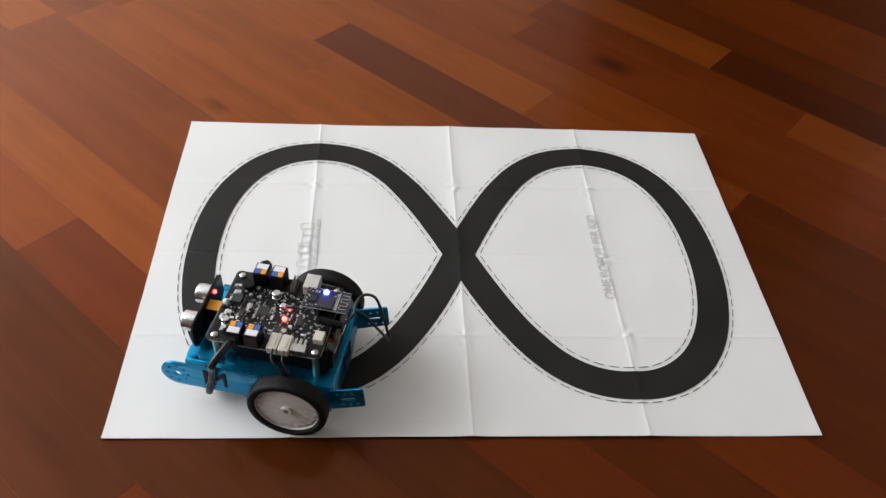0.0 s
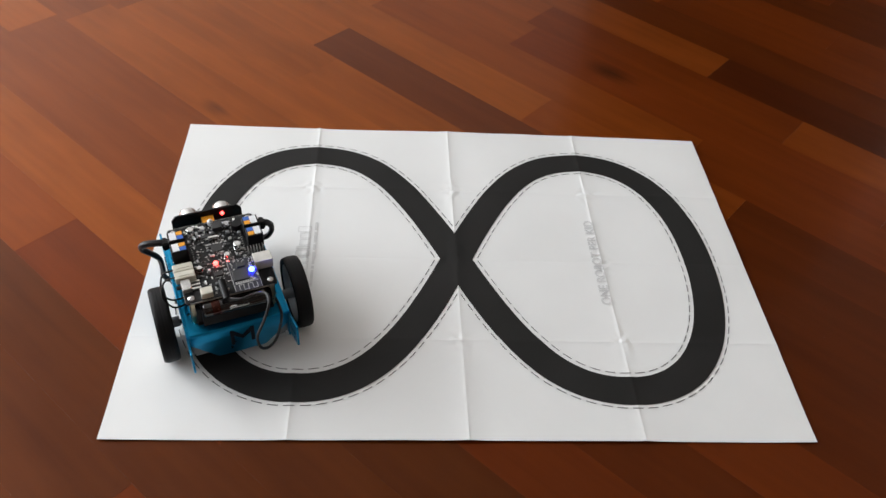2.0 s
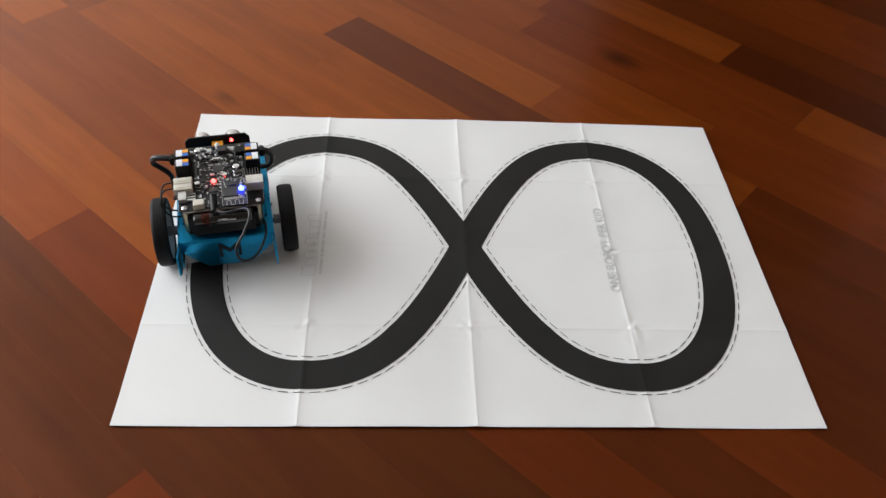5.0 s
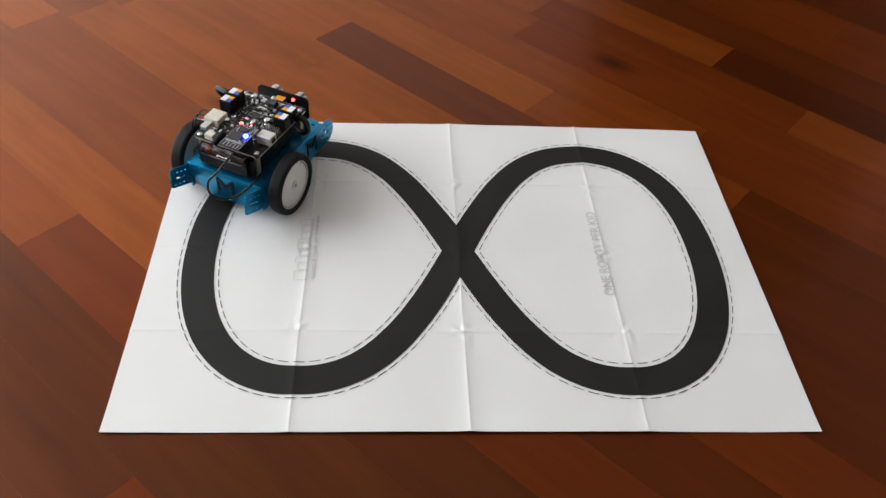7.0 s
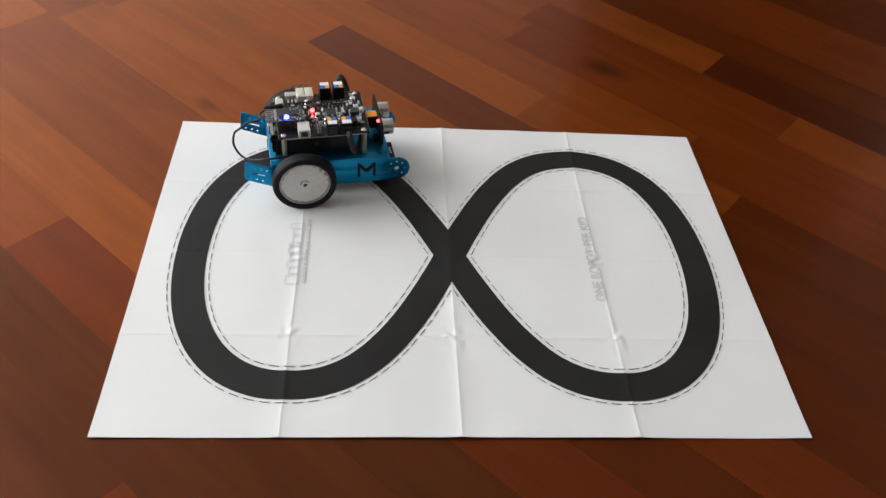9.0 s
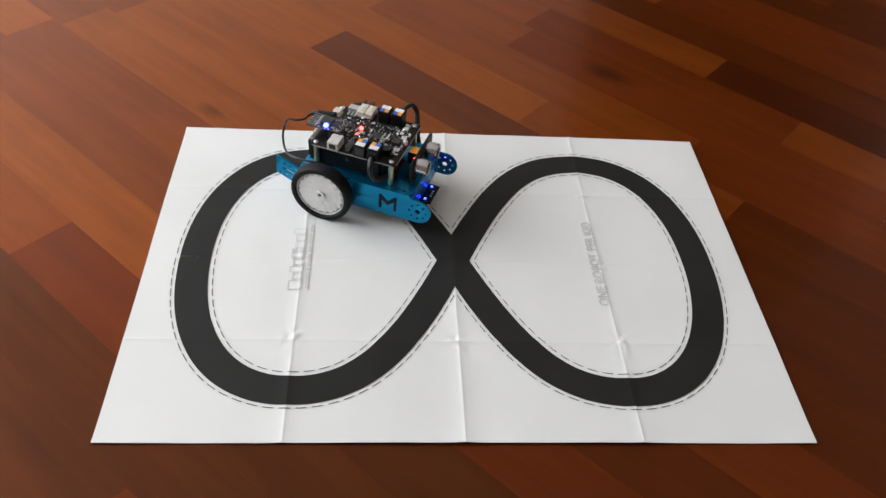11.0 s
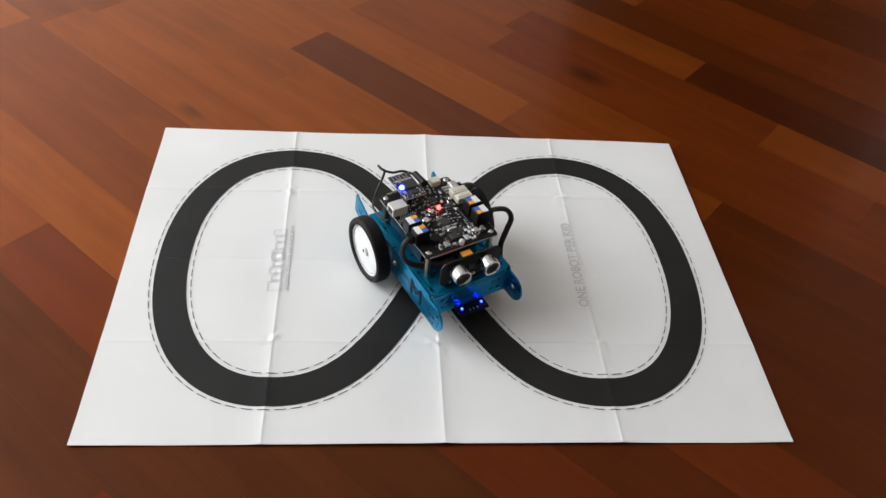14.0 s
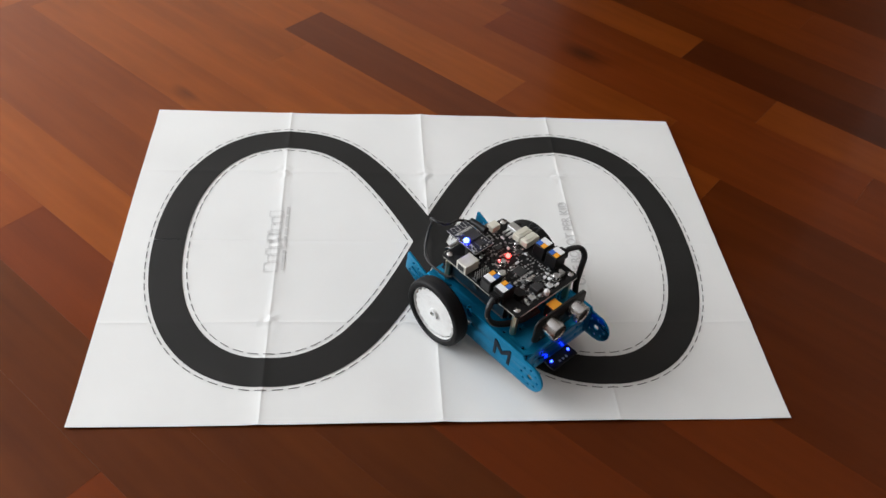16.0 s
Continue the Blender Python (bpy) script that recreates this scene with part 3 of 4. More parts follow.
def board():
    T = 0.0728
    out = rounded([(-0.0225, -0.0375), (0.0690, -0.0375), (0.0690, 0.0375), (-0.0225, 0.0375)], 0.003)
    b = part("mainboard", plate(out, [ring(x, y, 0.0016, 10) for x in (-0.0176, 0.0633) for y in (-0.0325, 0.0325)], 0.0016, Matrix.Translation((0, 0, T - 0.0008)), 0.0001), PCB, robot, "black circuit board")
    rim = bmesh.new()
    for y in (-0.0377, 0.0377):
        box(rim, -0.0195, 0.0660, y - 0.0002, y + 0.0002, T - 0.0015, T - 0.0001)
    for x in (-0.0227, 0.0692):
        box(rim, x - 0.0002, x + 0.0002, -0.0345, 0.0345, T - 0.0015, T - 0.0001)
    part("board_edge", rim, PCB_EDGE, b, "pale cut edge")
    for x in (-0.0176, 0.0633):
        for y in (-0.0325, 0.0325):
            bm = cyl(bmesh.new(), pose(x, y, 0.0452), 0.0030, 0.0030, 0.0266, 6)
            part("standoff", bm, BRASS, robot, "hexagonal metal standoff")
            bm = bmesh.new()
            lathe(bm, [(0.0, 0.0022), (0.0016, 0.0020), (0.0028, 0.0012), (0.0031, 0.0), (0.0, 0.0)], 16, pose(x, y, T))
            part("screw", bm, STEEL, robot, "domed steel screw")
    for x in (0.0455, 0.0312):
        for s in (1, -1):
            rj_port(x, s)
    usb = part("usb_socket", bx(-0.0030, 0.0088, -0.0392, -0.0238, T, 0.0822, 0.0004, 1), USB_METAL, robot, "metal USB socket")
    # Dark slab in place of the shaded USB opening.
    part("mouth_shade", bx(-0.0005, 0.0063, -0.0395, -0.0390, 0.0750, 0.0805), HOLE_SHADE, usb)
    for x in (0.0055, 0.0145):
        c = part("motor_connector", bx(x - 0.0042, x + 0.0042, 0.0245, 0.0410, T, 0.0795, 0.0006, 1), WHITE, robot, "ivory plastic wire connector")
        part("connector_key", bx(x - 0.0016, x + 0.0016, 0.0270, 0.0380, 0.0795, 0.0800), WHITE, c)
    sw = part("power_switch", bx(-0.0105, 0.0015, 0.0300, 0.0375, T, 0.0775, 0.0004, 1), TIN, robot, "small slide switch")
    for i in range(3):
        part("switch_pin", bx(-0.0088 + i * 0.0038, -0.0068 + i * 0.0038, 0.0225, 0.0300, T + 0.0002, T + 0.0016), TIN, sw)
    part("switch_lever", bx(-0.0065, -0.0035, 0.0375, 0.0415, 0.0745, 0.0765), BLACK, sw)
    part("battery_connector", bx(-0.0215, -0.0135, 0.0150, 0.0245, T, 0.0790, 0.0005, 1), WHITE, robot, "small ivory battery connector")
    plug = cyl(bmesh.new(), pose(-0.0330, 0.0065, 0.0790, 0, 84, 0), 0.0030, 0.0034, 0.0190, 14)
    part("power_plug", plug, BLACK, robot, "black barrel plug")
    # integrated circuits
    for x, y, w, d, h, turn in ((0.034, 0.001, 0.0095, 0.0095, 0.0012, 0), (0.0175, 0.0165, 0.005, 0.007, 0.0015, 0), (0.050, 0.007, 0.004, 0.0085, 0.0018, 0), (0.0025, 0.0060, 0.0055, 0.0075, 0.0016, 0), (0.0575, -0.004, 0.0085, 0.0085, 0.0055, 0)):
        c = part("chip", box(bmesh.new(), -w / 2, w / 2, -d / 2, d / 2, 0, h, 0.0003, 1, pose(x, y, T, 0, 0, turn)), CHIP, b)
        legs = bmesh.new()
        n = int(d / 0.0012)
        for i in range(n):
            for s in (1, -1):
                y2 = y - d / 2 + d * (i + 0.5) / n
                box(legs, x + s * (w / 2 + 0.0005) - 0.0006, x + s * (w / 2 + 0.0005) + 0.0006, y2 - 0.0003, y2 + 0.0003, T, T + 0.0004)
        tagged(part("chip_leg", legs, TIN, b), kind="stuff")
    # electrolytic cans, crystal and knobs
    for x, y, r, h in ((0.0285, -0.0160, 0.0034, 0.0058), (0.0195, -0.0050, 0.0026, 0.0050), (0.0110, 0.0200, 0.0024, 0.0048), (0.0590, 0.0185, 0.0032, 0.0055)):
        bm = bmesh.new()
        lathe(bm, [(r * 1.12, 0), (r * 1.12, 0.0008), (r, 0.0011), (r, h - 0.0004), (r * 0.86, h), (0.0, h)], 18, pose(x, y, T))
        part("capacitor", bm, STEEL, b, "silver can capacitor")
    part("crystal", bx(0.0440, 0.0485, -0.0040, 0.0068, T, T + 0.0030, 0.0012), STEEL, b, "silver crystal can")
    for x, y in ((0.0610, 0.0090), (0.0610, -0.0125)):
        c = part("colour_light", bx(x - 0.0026, x + 0.0026, y - 0.0026, y + 0.0026, T, T + 0.0018, 0.0003, 1), L_WHITE, b, "unlit white square light")
        part("lens", cyl(bmesh.new(), pose(x, y, T + 0.0018), 0.0019, 0.0019, 0.0003, 14), TIN, c)
    part("push_button", cyl(bx(0.0576, 0.0605, 0.0230, 0.0290, T, T + 0.0034, 0.0003, 1), pose(0.0575, 0.026, T + 0.0034), 0.0018, 0.0018, 0.0012, 12), TIN, b, "small push button")
    part("buzzer", cyl(bmesh.new(), pose(0.0535, -0.0205, T), 0.0046, 0.0046, 0.0060, 22), BLACK, b, "round black buzzer")
    part("light_sensor", cyl(cyl(bmesh.new(), pose(0.0655, 0.0, T), 0.0025, 0.0025, 0.0040, 14), pose(0.0655, 0.0, T + 0.004), 0.0025, 0.0008, 0.0018, 14), L_WHITE, b, "clear round light sensor")
    # pin header
    hd = part("pin_header", bx(0.0150, 0.0200, -0.0370, -0.0220, T, T + 0.0025, 0.0003, 1), CHIP, b)
    pins = bmesh.new()
    for i in range(6):
        for j in (0, 1):
            box(pins, 0.0161 + j * 0.0025, 0.0167 + j * 0.0025, -0.0358 + i * 0.0025, -0.0352 + i * 0.0025, T + 0.0025, T + 0.0085)
    tagged(part("pin", pins, TIN, b), kind="stuff")
    # fine surface parts and white markings
    rnd = random.Random(7)
    tin, dark, silk, glossy, pale = bmesh.new(), bmesh.new(), bmesh.new(), bmesh.new(), bmesh.new()
    for i in range(260):
        x, y = rnd.uniform(-0.019, 0.066), rnd.uniform(-0.0215, 0.0225)
        w, d = rnd.choice(((0.0016, 0.0008), (0.0008, 0.0016), (0.0022, 0.0012), (0.0012, 0.0022)))
        if -0.036 < x < -0.008 and -0.023 < y < 0.001:
            continue
        pick = rnd.random()
        box(tin if pick < 0.20 else dark if pick < 0.42 else silk, x - w / 2, x + w / 2, y - d / 2, y + d / 2, T, T + (0.0006 if pick < 0.42 else 0.00008))
    for i in range(46):
        x, y = rnd.uniform(0.043, 0.0665), rnd.uniform(-0.0225, 0.0225)
        w, d, h = rnd.uniform(0.0016, 0.0034), rnd.uniform(0.0012, 0.0034), rnd.uniform(0.0010, 0.0034)
        box(rnd.choice((tin, glossy, dark, glossy)), x - w / 2, x + w / 2, y - d / 2, y + d / 2, T, T + h, 0.0003, 1)
    for i in range(40):
        x, y = rnd.uniform(-0.020, 0.042), rnd.uniform(-0.0200, 0.0225)
        if x < -0.004 and y < 0.003:
            continue
        w, d, h = rnd.uniform(0.0012, 0.0030), rnd.uniform(0.0010, 0.0030), rnd.uniform(0.0006, 0.0022)
        box(rnd.choice((dark, glossy, glossy, glossy, tin)), x - w / 2, x + w / 2, y - d / 2, y + d / 2, T, T + h, 0.0002, 1)
    for i in range(11):
        for s in (1, -1):
            box(silk, 0.021 + i * 0.0028, 0.0218 + i * 0.0028, s * 0.0215 - 0.0008, s * 0.0215 + 0.0008, T, T + 0.0001)
    for i, w in enumerate((0.0022, 0.0018, 0.0030, 0.0016, 0.0026, 0.0020)):
        box(silk, 0.0395, 0.0412, -0.0085 + i * 0.0034, -0.0085 + i * 0.0034 + w, T, T + 0.0001)
    for x, y, w, d, h in ((0.0560, 0.0140, 0.0032, 0.0024, 0.0022), (0.0520, 0.0125, 0.0026, 0.0030, 0.0018), (0.0500, 0.0165, 0.0030, 0.0018, 0.0020), (0.0635, -0.0060, 0.0024, 0.0030, 0.0018), (0.0540, 0.0015, 0.0020, 0.0034, 0.0016), (0.0645, 0.0150, 0.0022, 0.0022, 0.0026), (0.0230, 0.0195, 0.0034, 0.0016, 0.0012), (0.0085, 0.0125, 0.0026, 0.0022, 0.0020), (0.0255, 0.0065, 0.0018, 0.0042, 0.0014), (-0.0040, 0.0180, 0.0040, 0.0016, 0.0014)):
        box(pale, x - w / 2, x + w / 2, y - d / 2, y + d / 2, T, T + h, 0.0003, 1)
    tagged(part("pale_parts", pale, L_WHITE, b, "small white components"), kind="stuff")
    tagged(part("solder_parts", tin, TIN, b), kind="stuff")
    tagged(part("small_parts", dark, GREY, b), kind="stuff")
    tagged(part("black_parts", glossy, CHIP, b), kind="stuff")
    tagged(part("white_marking", silk, SILK, b), kind="stuff")
    led("red_light", 0.0151, 0.0058, T + 0.0012, 0.0022, LED_RED, b, "glowing red light")
    led("red_light", 0.0140, -0.0040, T + 0.0010, 0.0009, LED_RED_DIM, b, "dim red light")
    # radio module on its header
    bt = part("radio_module", bx(-0.0330, 0.0035, -0.0235, -0.0015, 0.0832, 0.0843, 0.0002, 1), BT_PCB, robot, "black radio module with a zigzag antenna, tinged blue as by its light")
    part("pin_header", bx(-0.0100, -0.0070, -0.0220, -0.0030, T, 0.0832), CHIP, bt)
    part("shield", bx(-0.0215, -0.0095, -0.0160, -0.0030, 0.0843, 0.0856, 0.0002, 1), CHIP, bt)
    zig = bmesh.new()
    z0, z1 = 0.0843, 0.0844
    for i in range(5):
        yy = -0.0055 - i * 0.0036
        box(zig, -0.0322, -0.0262, yy - 0.00025, yy + 0.00025, z0, z1)
        xx = -0.0322 if i % 2 else -0.0262
        if i < 4:
            box(zig, xx - 0.00025, xx + 0.00025, yy - 0.0036, yy, z0, z1 + 0.00003)
    box(zig, -0.0248, -0.0236, -0.0215, -0.0035, z0, z1)
    for i in range(9):
        box(zig, -0.0240, -0.0222, -0.0205 + i * 0.0020, -0.0193 + i * 0.0020, z0, z1 + 0.0002)
    for u0, u1, v0, v1 in ((-0.0329, 0.0034, -0.0234, -0.0231), (-0.0329, 0.0034, -0.0019, -0.0016), (0.0031, 0.0034, -0.0231, -0.0019)):
        box(zig, u0, u1, v0, v1, z0, z1)
    part("chip", bx(-0.0065, -0.0010, -0.0150, -0.0085, 0.0843, 0.0853, 0.0002, 1), CHIP, bt)
    bits = bmesh.new()
    for u, v in ((-0.0050, -0.0045), (-0.0030, -0.0048), (-0.0005, -0.0040), (0.0012, -0.0070), (0.0012, -0.0110), (0.0010, -0.0150), (-0.0040, -0.0185), (-0.0015, -0.0190), (0.0008, -0.0200), (-0.0070, -0.0200)):
        box(bits, u - 0.0006, u + 0.0006, v - 0.0004, v + 0.0004, 0.0843, 0.0849)
    for i in range(26):
        u, v = rnd.uniform(-0.0235, 0.0025), rnd.choice((rnd.uniform(-0.0225, -0.0165), rnd.uniform(-0.0165, -0.0025)))
        if v > -0.0165 and u < -0.0090:
            continue
        w, d = rnd.choice(((0.0018, 0.0010), (0.0009, 0.0016), (0.0012, 0.0012)))
        box(bits, u - w / 2, u + w / 2, v - d / 2, v + d / 2, 0.0843, 0.0843 + rnd.uniform(0.0005, 0.0012))
    tagged(part("solder_parts", bits, TIN, bt), kind="stuff")
    part("antenna_trace", zig, SILK, bt, "pale zigzag trace")
    led("blue_light", -0.0128, -0.0190, 0.0857, 0.0025, LED_BLUE, bt, "glowing blue light")


def battery_pack():
    bm = bx(-0.0295, 0.0530, -0.0312, 0.0312, 0.0455, 0.0700, 0.0040, 4)
    box(bm, -0.0270, 0.0500, -0.0318, 0.0318, 0.0490, 0.0505, 0.0004, 1)
    p = part("battery_holder", bm, BLACK, robot, "black battery holder under the board")
    for y in (-0.0316, 0.0316):
        part("holder_screw", cyl(bmesh.new(), pose(0.0150, y, 0.0600, 90 if y < 0 else -90), 0.0022, 0.0020, 0.0006, 12), CHIP, p)
    b = bmesh.new()
    place = pose(-0.0243, 0, 0.0640, -90, 0, 0)
    lathe(b, [(0.0, -0.0255), (0.0062, -0.0255), (0.0068, -0.0248), (0.0068, 0.0248), (0.0062, 0.0255), (0.0028, 0.0255), (0.0026, 0.0262), (0.0, 0.0262)], 28, place)
    cell = part("battery", b, BATTERY, p, "glossy black battery")
    b = bmesh.new()
    lathe(b, [(0.00682, 0.0120), (0.00686, 0.0122), (0.00686, 0.0185), (0.00682, 0.0187)], 28, place)
    part("copper_band", b, COPPER, cell, "narrow copper band")
    part("contact_strip", bx(-0.0322, -0.0288, -0.0110, 0.0050, 0.0655, 0.0672, 0.0004, 1), STEEL, p, "shiny silver contact strip")


BATTERY = mat("battery_wrap", (0.010, 0.009, 0.009), 0.14, coat=0.8)


def range_finder():
    side_m = Matrix(((0, 0, 1, 0), (1, 0, 0, 0), (0, 1, 0, 0), (0, 0, 0, 1)))
    out = rounded([(-0.0250, 0.0460), (0.0250, 0.0460), (0.0310, 0.0510), (0.0310, 0.0700), (0.0270, 0.0745), (-0.0270, 0.0745), (-0.0310, 0.0700), (-0.0310, 0.0510)], 0.0015)
    p = part("range_sensor", plate(out, [ring(y, 0.0495, 0.0022, 10) for y in (-0.021, 0.021)], 0.0018, Matrix.Translation((0.0830, 0, 0)) @ side_m, 0.0002), PCB, robot, "black ultrasonic sensor board with two silver eyes")
    for s in (1, -1):
        bm = bmesh.new()
        lathe(bm, [(0.0084, 0.0), (0.0084, 0.0110), (0.0080, 0.0122), (0.0066, 0.0122), (0.0062, 0.0112)], 28, pose(0.0842, s * 0.0150, 0.0625, 0, 90, 0))
        eye = part("sensor_eye", bm, STEEL, robot, "silver sensor eye with dark mesh")
        bm = bmesh.new()
        lathe(bm, [(0.0064, 0.0112), (0.0040, 0.0106), (0.0, 0.0104)], 24, pose(0.0842, s * 0.0150, 0.0625, 0, 90, 0))
        part("mesh", bm, MESH, eye)
    part("crystal", bx(0.0840, 0.0865, -0.0045, 0.0045, 0.0515, 0.0550, 0.0010), STEEL, p)
    part("chip", bx(0.0840, 0.0855, -0.0030, 0.0030, 0.0590, 0.0650), CHIP, p)
    c = part("cable_socket", bx(0.0705, 0.0820, -0.0055, 0.0060, 0.0540, 0.0685, 0.0005, 1), BLACK, robot, "black cable socket with an orange patch")
    part("patch", bx(0.0712, 0.0816, -0.0050, 0.0055, 0.0685, 0.0690), L_ORANGE, c, "orange patch")
    led("red_light", 0.0812, -0.0135, 0.0690, 0.0017, LED_RED, p, "glowing red light")
    part("sensor_bracket", bx(0.0760, 0.0815, -0.0180, -0.0120, 0.0453, 0.0520, 0.0004, 1), BLACK, robot)


def line_sensor():
    p = part("line_sensor", bx(0.0770, 0.1010, -0.0150, 0.0150, 0.0165, 0.0182, 0.0004, 1), PCB, robot, "small black line sensor under the nose")
    part("cable_socket", bx(0.0790, 0.0880, -0.0065, 0.0065, 0.0095, 0.0165, 0.0004, 1), BLACK, p)
    for s in (1, -1):
        part("optical_sensor", bx(0.0900, 0.0960, s * 0.0080 - 0.0030, s * 0.0080 + 0.0030, 0.0095, 0.0165, 0.0004, 1), CHIP, p)
        led("blue_light", 0.0935, s * 0.0105, 0.0190, 0.0012, LED_BLUE_SMALL, p, "glowing blue light")
    for y in (-0.004, 0.0, 0.004):
        part("resistor", bx(0.0965, 0.0985, y - 0.0008, y + 0.0008, 0.0182, 0.0189), TIN, p)


def cables():
    part("sensor_cable", tube([(0.0455, 0.0380, 0.0800), (0.0470, 0.0480, 0.0815), (0.0505, 0.0580, 0.0795), (0.0550, 0.0612, 0.0715), (0.0585, 0.0550, 0.0610), (0.0615, 0.0490, 0.0505), (0.0640, 0.0476, 0.0400), (0.0662, 0.0476, 0.0300), (0.0690, 0.0478, 0.0190), (0.0730, 0.0420, 0.0092), (0.0780, 0.0250, 0.0085), (0.0835, 0.0062, 0.0125)], 0.0030, 0.80), CABLE, robot, "black flat sensor cable hanging over the side plate")
    part("cable_plug", bx(0.0408, 0.0502, 0.0386, 0.0440, 0.0755, 0.0838, 0.0012), BLACK, robot, "black moulded cable plug")
    part("sensor_cable", tube([(0.0455, -0.0380, 0.0795), (0.0462, -0.0450, 0.0790), (0.0475, -0.0500, 0.0730), (0.0490, -0.0500, 0.0640), (0.0520, -0.0450, 0.0560), (0.0570, -0.0340, 0.0520), (0.0620, -0.0200, 0.0520), (0.0660, -0.0060, 0.0580)], 0.0030, 0.80), CABLE, robot, "black flat sensor cable")
    part("cable_plug", bx(0.0408, 0.0502, -0.0440, -0.0386, 0.0755, 0.0838, 0.0012), BLACK, robot, "black moulded cable plug")
    part("power_cable", tube([(-0.0320, 0.0060, 0.0790), (-0.0385, -0.0040, 0.0815), (-0.0385, -0.0150, 0.0835), (-0.0430, -0.0230, 0.0860), (-0.0523, -0.0232, 0.0845), (-0.0595, -0.0168, 0.0741), (-0.0655, -0.0090, 0.0633), (-0.0676, -0.0105, 0.0510), (-0.0622, -0.0186, 0.0430), (-0.0526, -0.0272, 0.0420), (-0.0382, -0.0349, 0.0471), (-0.0251, -0.0361, 0.0486), (-0.0150, -0.0345, 0.0490), (-0.0120, -0.0320, 0.0500)], 0.0012), CABLE, robot, "thin black power wire looping out at the rear")
    for k, x in enumerate((0.0045, 0.0130)):
        part("motor_wire", tube([(x, 0.0405, 0.0790), (x - 0.002, 0.0500, 0.0780), (x - 0.008 - 0.003 * k, 0.0535, 0.0680), (x - 0.010, 0.0480, 0.0560), (x - 0.004, 0.0400, 0.0480), (x, 0.0330, 0.0470)], 0.0008), CABLE, robot, "thin dark motor wire")


chassis()
board()
battery_pack()
range_finder()
line_sensor()
cables()
WHEELS = [(s, wheel(s)) for s in (1, -1)]

# ---- the parquet, plank by plank ----
ALONG, ACROSS, PLANK, FIRST = Vector((0.727, -0.687)), Vector((0.687, 0.727)), 0.0664, 0.1715
TURN = math.degrees(math.atan2(ALONG.y, ALONG.x))
floor = tagged(mesh_ob("floor", bx(X0 - 0.15, X1 + 0.15, Y0 - 0.15, Y1 + 1.75, -0.030, -0.0122), WOOD_DARK, 0), "glossy red-brown hardwood parquet floor laid in strips", "floor", kind="structure")
# joints that can be told apart and tones, row by row: (where a plank starts, tone)
# tones mix plank colour with light: lighter far left, darker right and near
ROW_TONES = {
    -12: ((-0.60, 2), (-0.10, 2)), -11: ((-0.50, 2), (0.05, 2)),
    -10: ((-0.50, 2), (-0.06, 4)), -9: ((-0.55, 2), (-0.02, 1)), -8: ((-0.72, 1), (-0.47, 2), (0.09, 4)), -7: ((-0.80, 3), (-0.31, 1), (-0.15, 1), (0.00, 2), (0.42, 4)),
    -6: ((-0.85, 0), (-0.10, 3), (0.01, 2), (0.46, 1)), -5: ((-0.90, 8), (-0.12, 0), (0.13, 1), (0.55, 1)), -4: ((-0.68, 8), (-0.20, 1), (0.19, 4)),
    -3: ((-0.95, 8), (-0.66, 6), (0.00, 1), (0.22, 1)), -2: ((-0.64, 0), (-0.14, 3), (0.26, 4)), -1: ((-0.90, 0), (-0.35, 0), (0.16, 4), (0.44, 1)),
    0: ((-0.86, 0), (-0.396, 9), (-0.02, 4), (0.42, 4)), 1: ((-0.72, 0), (-0.10, 3), (0.17, 4), (0.50, 4)), 2: ((-0.85, 0), (-0.42, 3), (0.08, 1), (0.36, 4)),
    3: ((-0.60, 3), (-0.22, 5), (0.30, 1)), 4: ((-0.55, 3), (-0.24, 1), (0.153, 3), (0.62, 1)), 5: ((-0.50, 3), (-0.30, 3), (0.0146, 7), (0.48, 7)),
    6: ((-0.90, 1), (-0.36, 4), (0.55, 7)), 7: ((-0.42, 3), (-0.14, 1), (0.35, 1)), 8: ((-0.50, 1), (0.10, 1)), 9: ((-0.45, 3), (-0.06, 4), (0.40, 1)), 10: ((-0.40, 1), (0.05, 4)),
}
TONES = (WOOD_LIGHT, WOOD_MID, WOOD_BROWN, WOOD_WARM, WOOD_DARK, WOOD_KNOT, WOOD_SPOT, WOOD_DEEP, WOOD_DUSK, WOOD_UMBER)


def plank_mesh(length, material):
    key = (round(length, 3), material.name)
    if key not in PLANKS:
        bm = bmesh.new()
        a, w, t, c = length / 2 - 0.00001, PLANK / 2 - 0.00001, 0.012, 0.00002
        low = [bm.verts.new(p) for p in ((-a, -w, -t), (a, -w, -t), (a, w, -t), (-a, w, -t))]
        mid = [bm.verts.new(p) for p in ((-a, -w, -c), (a, -w, -c), (a, w, -c), (-a, w, -c))]
        top = [bm.verts.new(p) for p in ((-a + c, -w + c, 0), (a - c, -w + c, 0), (a - c, w - c, 0), (-a + c, w - c, 0))]
        for q in ((low, mid), (mid, top)):
            for i in range(4):
                bm.faces.new((q[0][i], q[0][(i + 1) % 4], q[1][(i + 1) % 4], q[1][i]))
        bm.faces.new(top)
        bm.faces.new(low[::-1])
        me = bpy.data.meshes.new("plank")
        bm.to_mesh(me)
        bm.free()
        me.materials.append(material)
        PLANKS[key] = me
    return PLANKS[key]


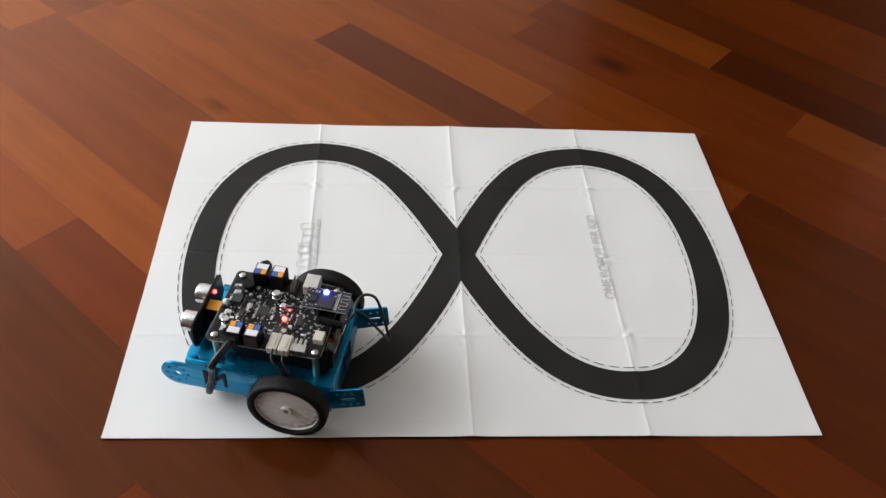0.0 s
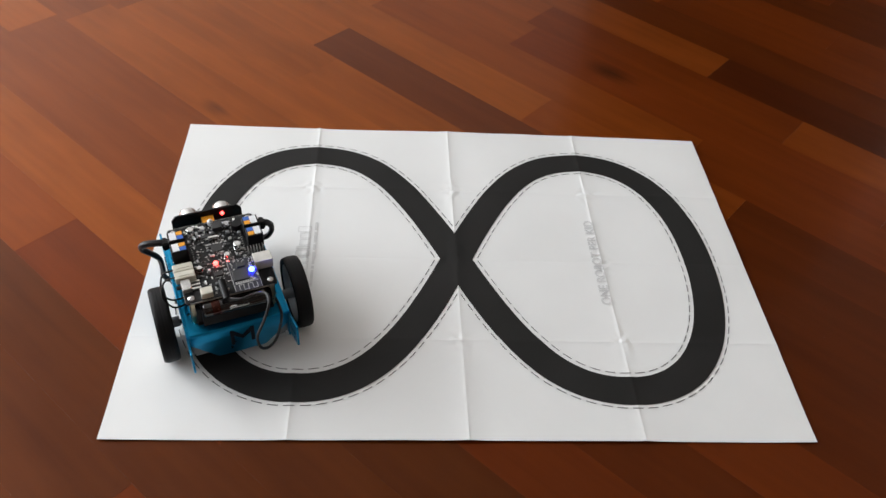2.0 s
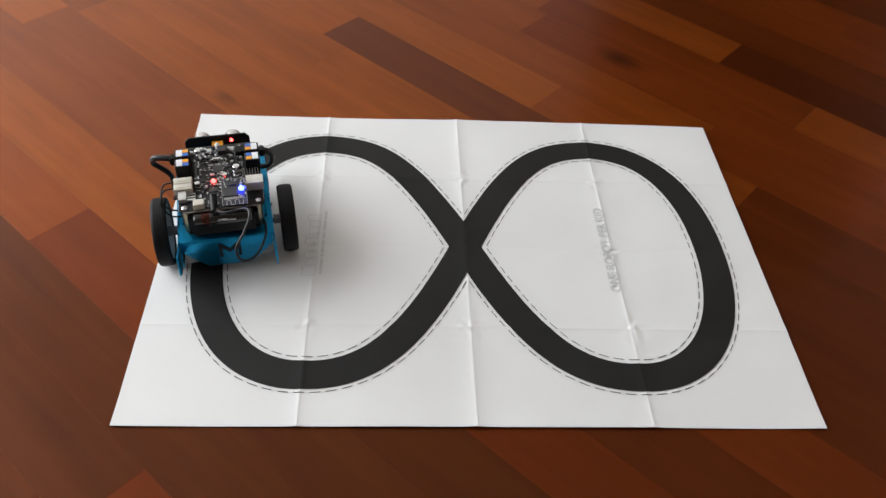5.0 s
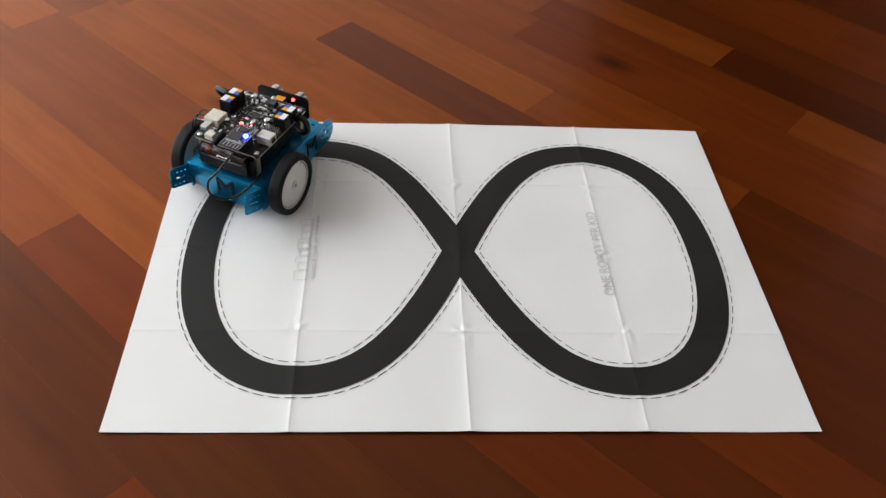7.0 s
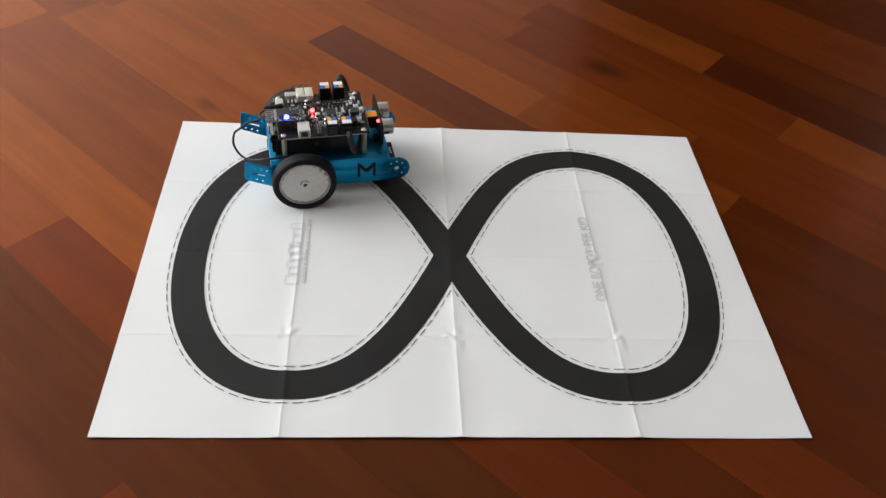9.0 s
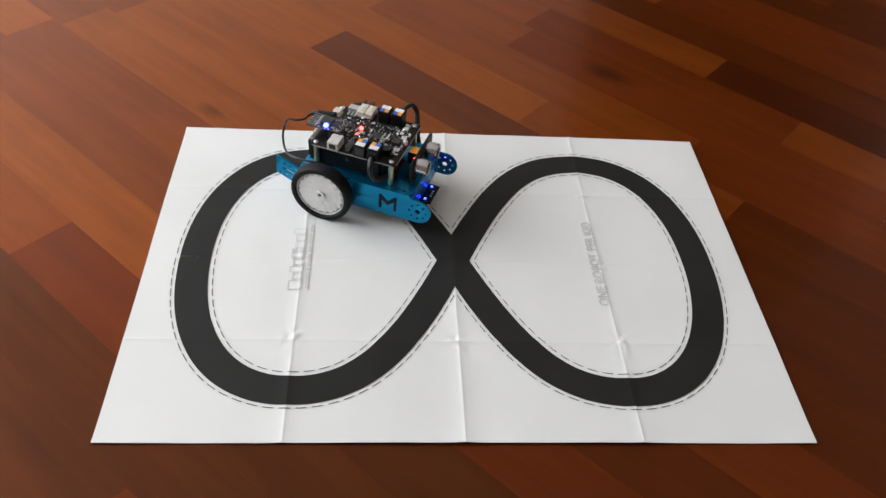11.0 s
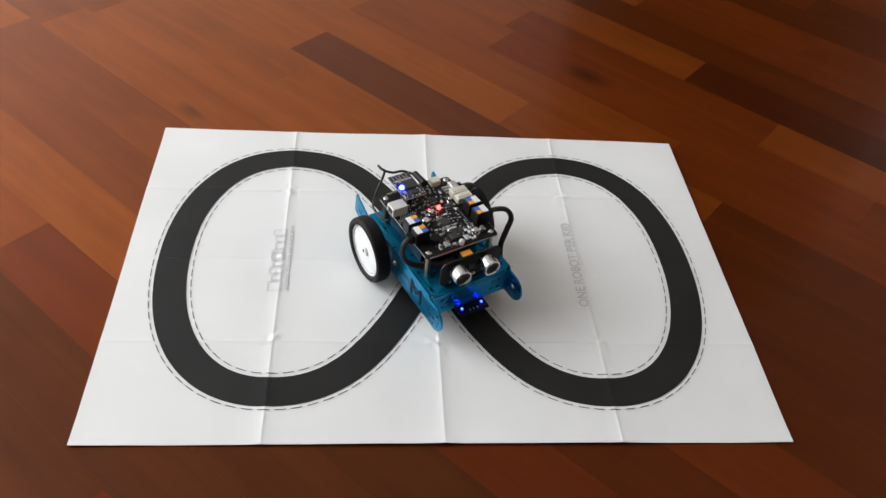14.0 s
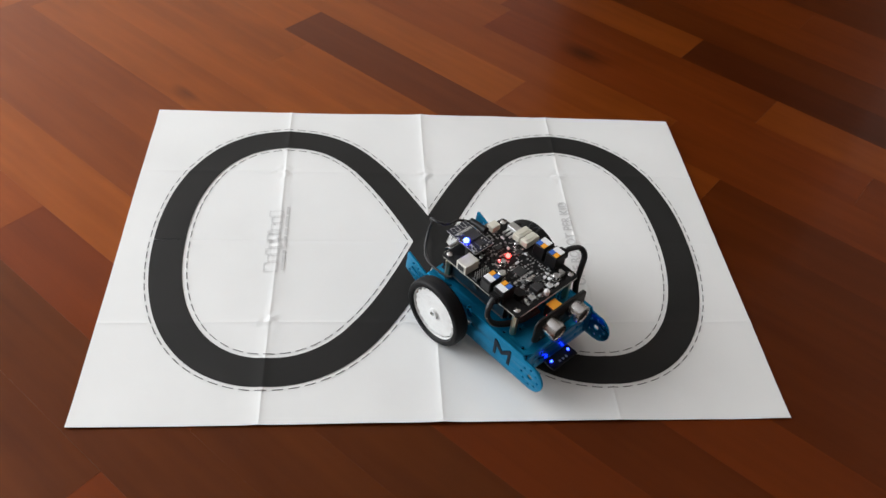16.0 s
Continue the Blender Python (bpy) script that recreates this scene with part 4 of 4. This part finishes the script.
PLANKS = {}
rnd = random.Random(11)
for row in range(-17, 19):
    mid = FIRST + (row + 0.5) * PLANK
    marks = [list(m) for m in ROW_TONES.get(row, ())]
    if not marks:
        marks = [[rnd.uniform(-0.3, 0.1), rnd.choice((1, 1, 3, 4))]]
    # filler tones follow the light as well: lighter far left, darker near right
    while marks[0][0] > -1.25:
        marks.insert(0, [marks[0][0] - rnd.choice((0.40, 0.45, 0.50, 0.55)), rnd.choice((3, 8, 3, 0))])
    while marks[-1][0] < 1.1:
        marks.append([marks[-1][0] + rnd.choice((0.40, 0.45, 0.50, 0.55)), rnd.choice((1, 1, 3, 4))])
    for (u0, tone), (u1, _) in zip(marks, marks[1:]):
        c = ALONG * ((u0 + u1) / 2) + ACROSS * mid
        if not (X0 < c.x < X1 and Y0 < c.y < Y1):
            continue
        p = new("plank", plank_mesh(u1 - u0, TONES[tone]))
        p.parent = floor
        p.matrix_basis = pose(c.x, c.y, -0.0006 + rnd.uniform(-0.00001, 0.00001), 0, 0, TURN)
# the rest of the room's floor, far from the paper
far = [bmesh.new() for _ in range(3)]
for row in range(-60, 62):
    mid = FIRST + (row + 0.5) * PLANK
    u = -4.2 + rnd.random() * 0.5
    while u < 4.2:
        n = u + rnd.choice((0.40, 0.45, 0.50, 0.55))
        c = ALONG * ((u + n) / 2) + ACROSS * mid
        if X0 < c.x < X1 and Y0 < c.y < Y1 and not (-17 <= row <= 18 and -1.7 < u < 1.5):
            box(rnd.choice(far), -(n - u) / 2 + 0.0002, (n - u) / 2 - 0.0002, -PLANK / 2 + 0.0002, PLANK / 2 - 0.0002, -0.0115, -0.0006, 0, 1, pose(c.x, c.y, 0, 0, 0, TURN))
        u = n
for bm, tone in zip(far, (WOOD_MID, WOOD_WARM, WOOD_DARK)):
    tagged(part("far_planks", bm, tone, floor, "", 0), kind="stuff")

# ---- what moves ----
# seconds, axle's middle x and y, heading in degrees
DRIVE = [
    (0, -0.1373, -0.1445, 167.5),
    (0.5, -0.1609, -0.1356, 157.8),
    (1, -0.1798, -0.1230, 144.8),
    (1.5, -0.1970, -0.1049, 133.9),
    (2, -0.2042, -0.0959, 110.7),
    (2.5, -0.2112, -0.0828, 124.2),
    (3, -0.2136, -0.0719, 110.7),
    (3.5, -0.2176, -0.0657, 106.5),
    (4, -0.2261, -0.0407, 108.7),
    (4.5, -0.2268, -0.0327, 107.0),
    (5, -0.2312, -0.0060, 101.5),
    (5.5, -0.2337, 0.0210, 94.0),
    (6, -0.2328, 0.0470, 85.0),
    (6.5, -0.2284, 0.0690, 75.0),
    (7, -0.2200, 0.0879, 64.0),
    (7.5, -0.2072, 0.1027, 49.6),
    (8, -0.1948, 0.1116, 29.6),
    (8.5, -0.1733, 0.1235, 22.1),
    (9, -0.1559, 0.1277, 10.1),
    (9.5, -0.1455, 0.1288, 3.5),
    (10, -0.1345, 0.1275, -4.5),
    (10.5, -0.1225, 0.1235, -13.0),
    (11, -0.1100, 0.1170, -21.5),
    (11.5, -0.0977, 0.1087, -29.3),
    (12, -0.0837, 0.0974, -36.3),
    (12.5, -0.0622, 0.0771, -45.3),
    (13, -0.0475, 0.0629, -56.0),
    (13.5, -0.0259, 0.0327, -55.3),
    (14, -0.0120, 0.0091, -62.8),
    (14.5, 0.0064, -0.0255, -61.7),
    (15, 0.0238, -0.0571, -60.3),
    (15.5, 0.0349, -0.0676, -44.5),
    (16, 0.0444, -0.0827, -51.6),
]


def motions():
    walk(robot, [(t, pose(x, y, 0.0003, 0, 0, a)) for t, x, y, a in DRIVE])
    for s, w in WHEELS:
        rows, turn, last = [], 0.0, None
        for t, x, y, a in DRIVE:
            if last:
                way = radians((a + last[2]) / 2)
                run = (x - last[0]) * math.cos(way) + (y - last[1]) * math.sin(way)
                turn += math.degrees((run - s * 0.0576 * radians(a - last[2])) / R)
            rows.append((t, pose(-0.0012, s * 0.0576, R, 0, turn, 0)))
            last = (x, y, a)
        walk(w, rows)


motions()
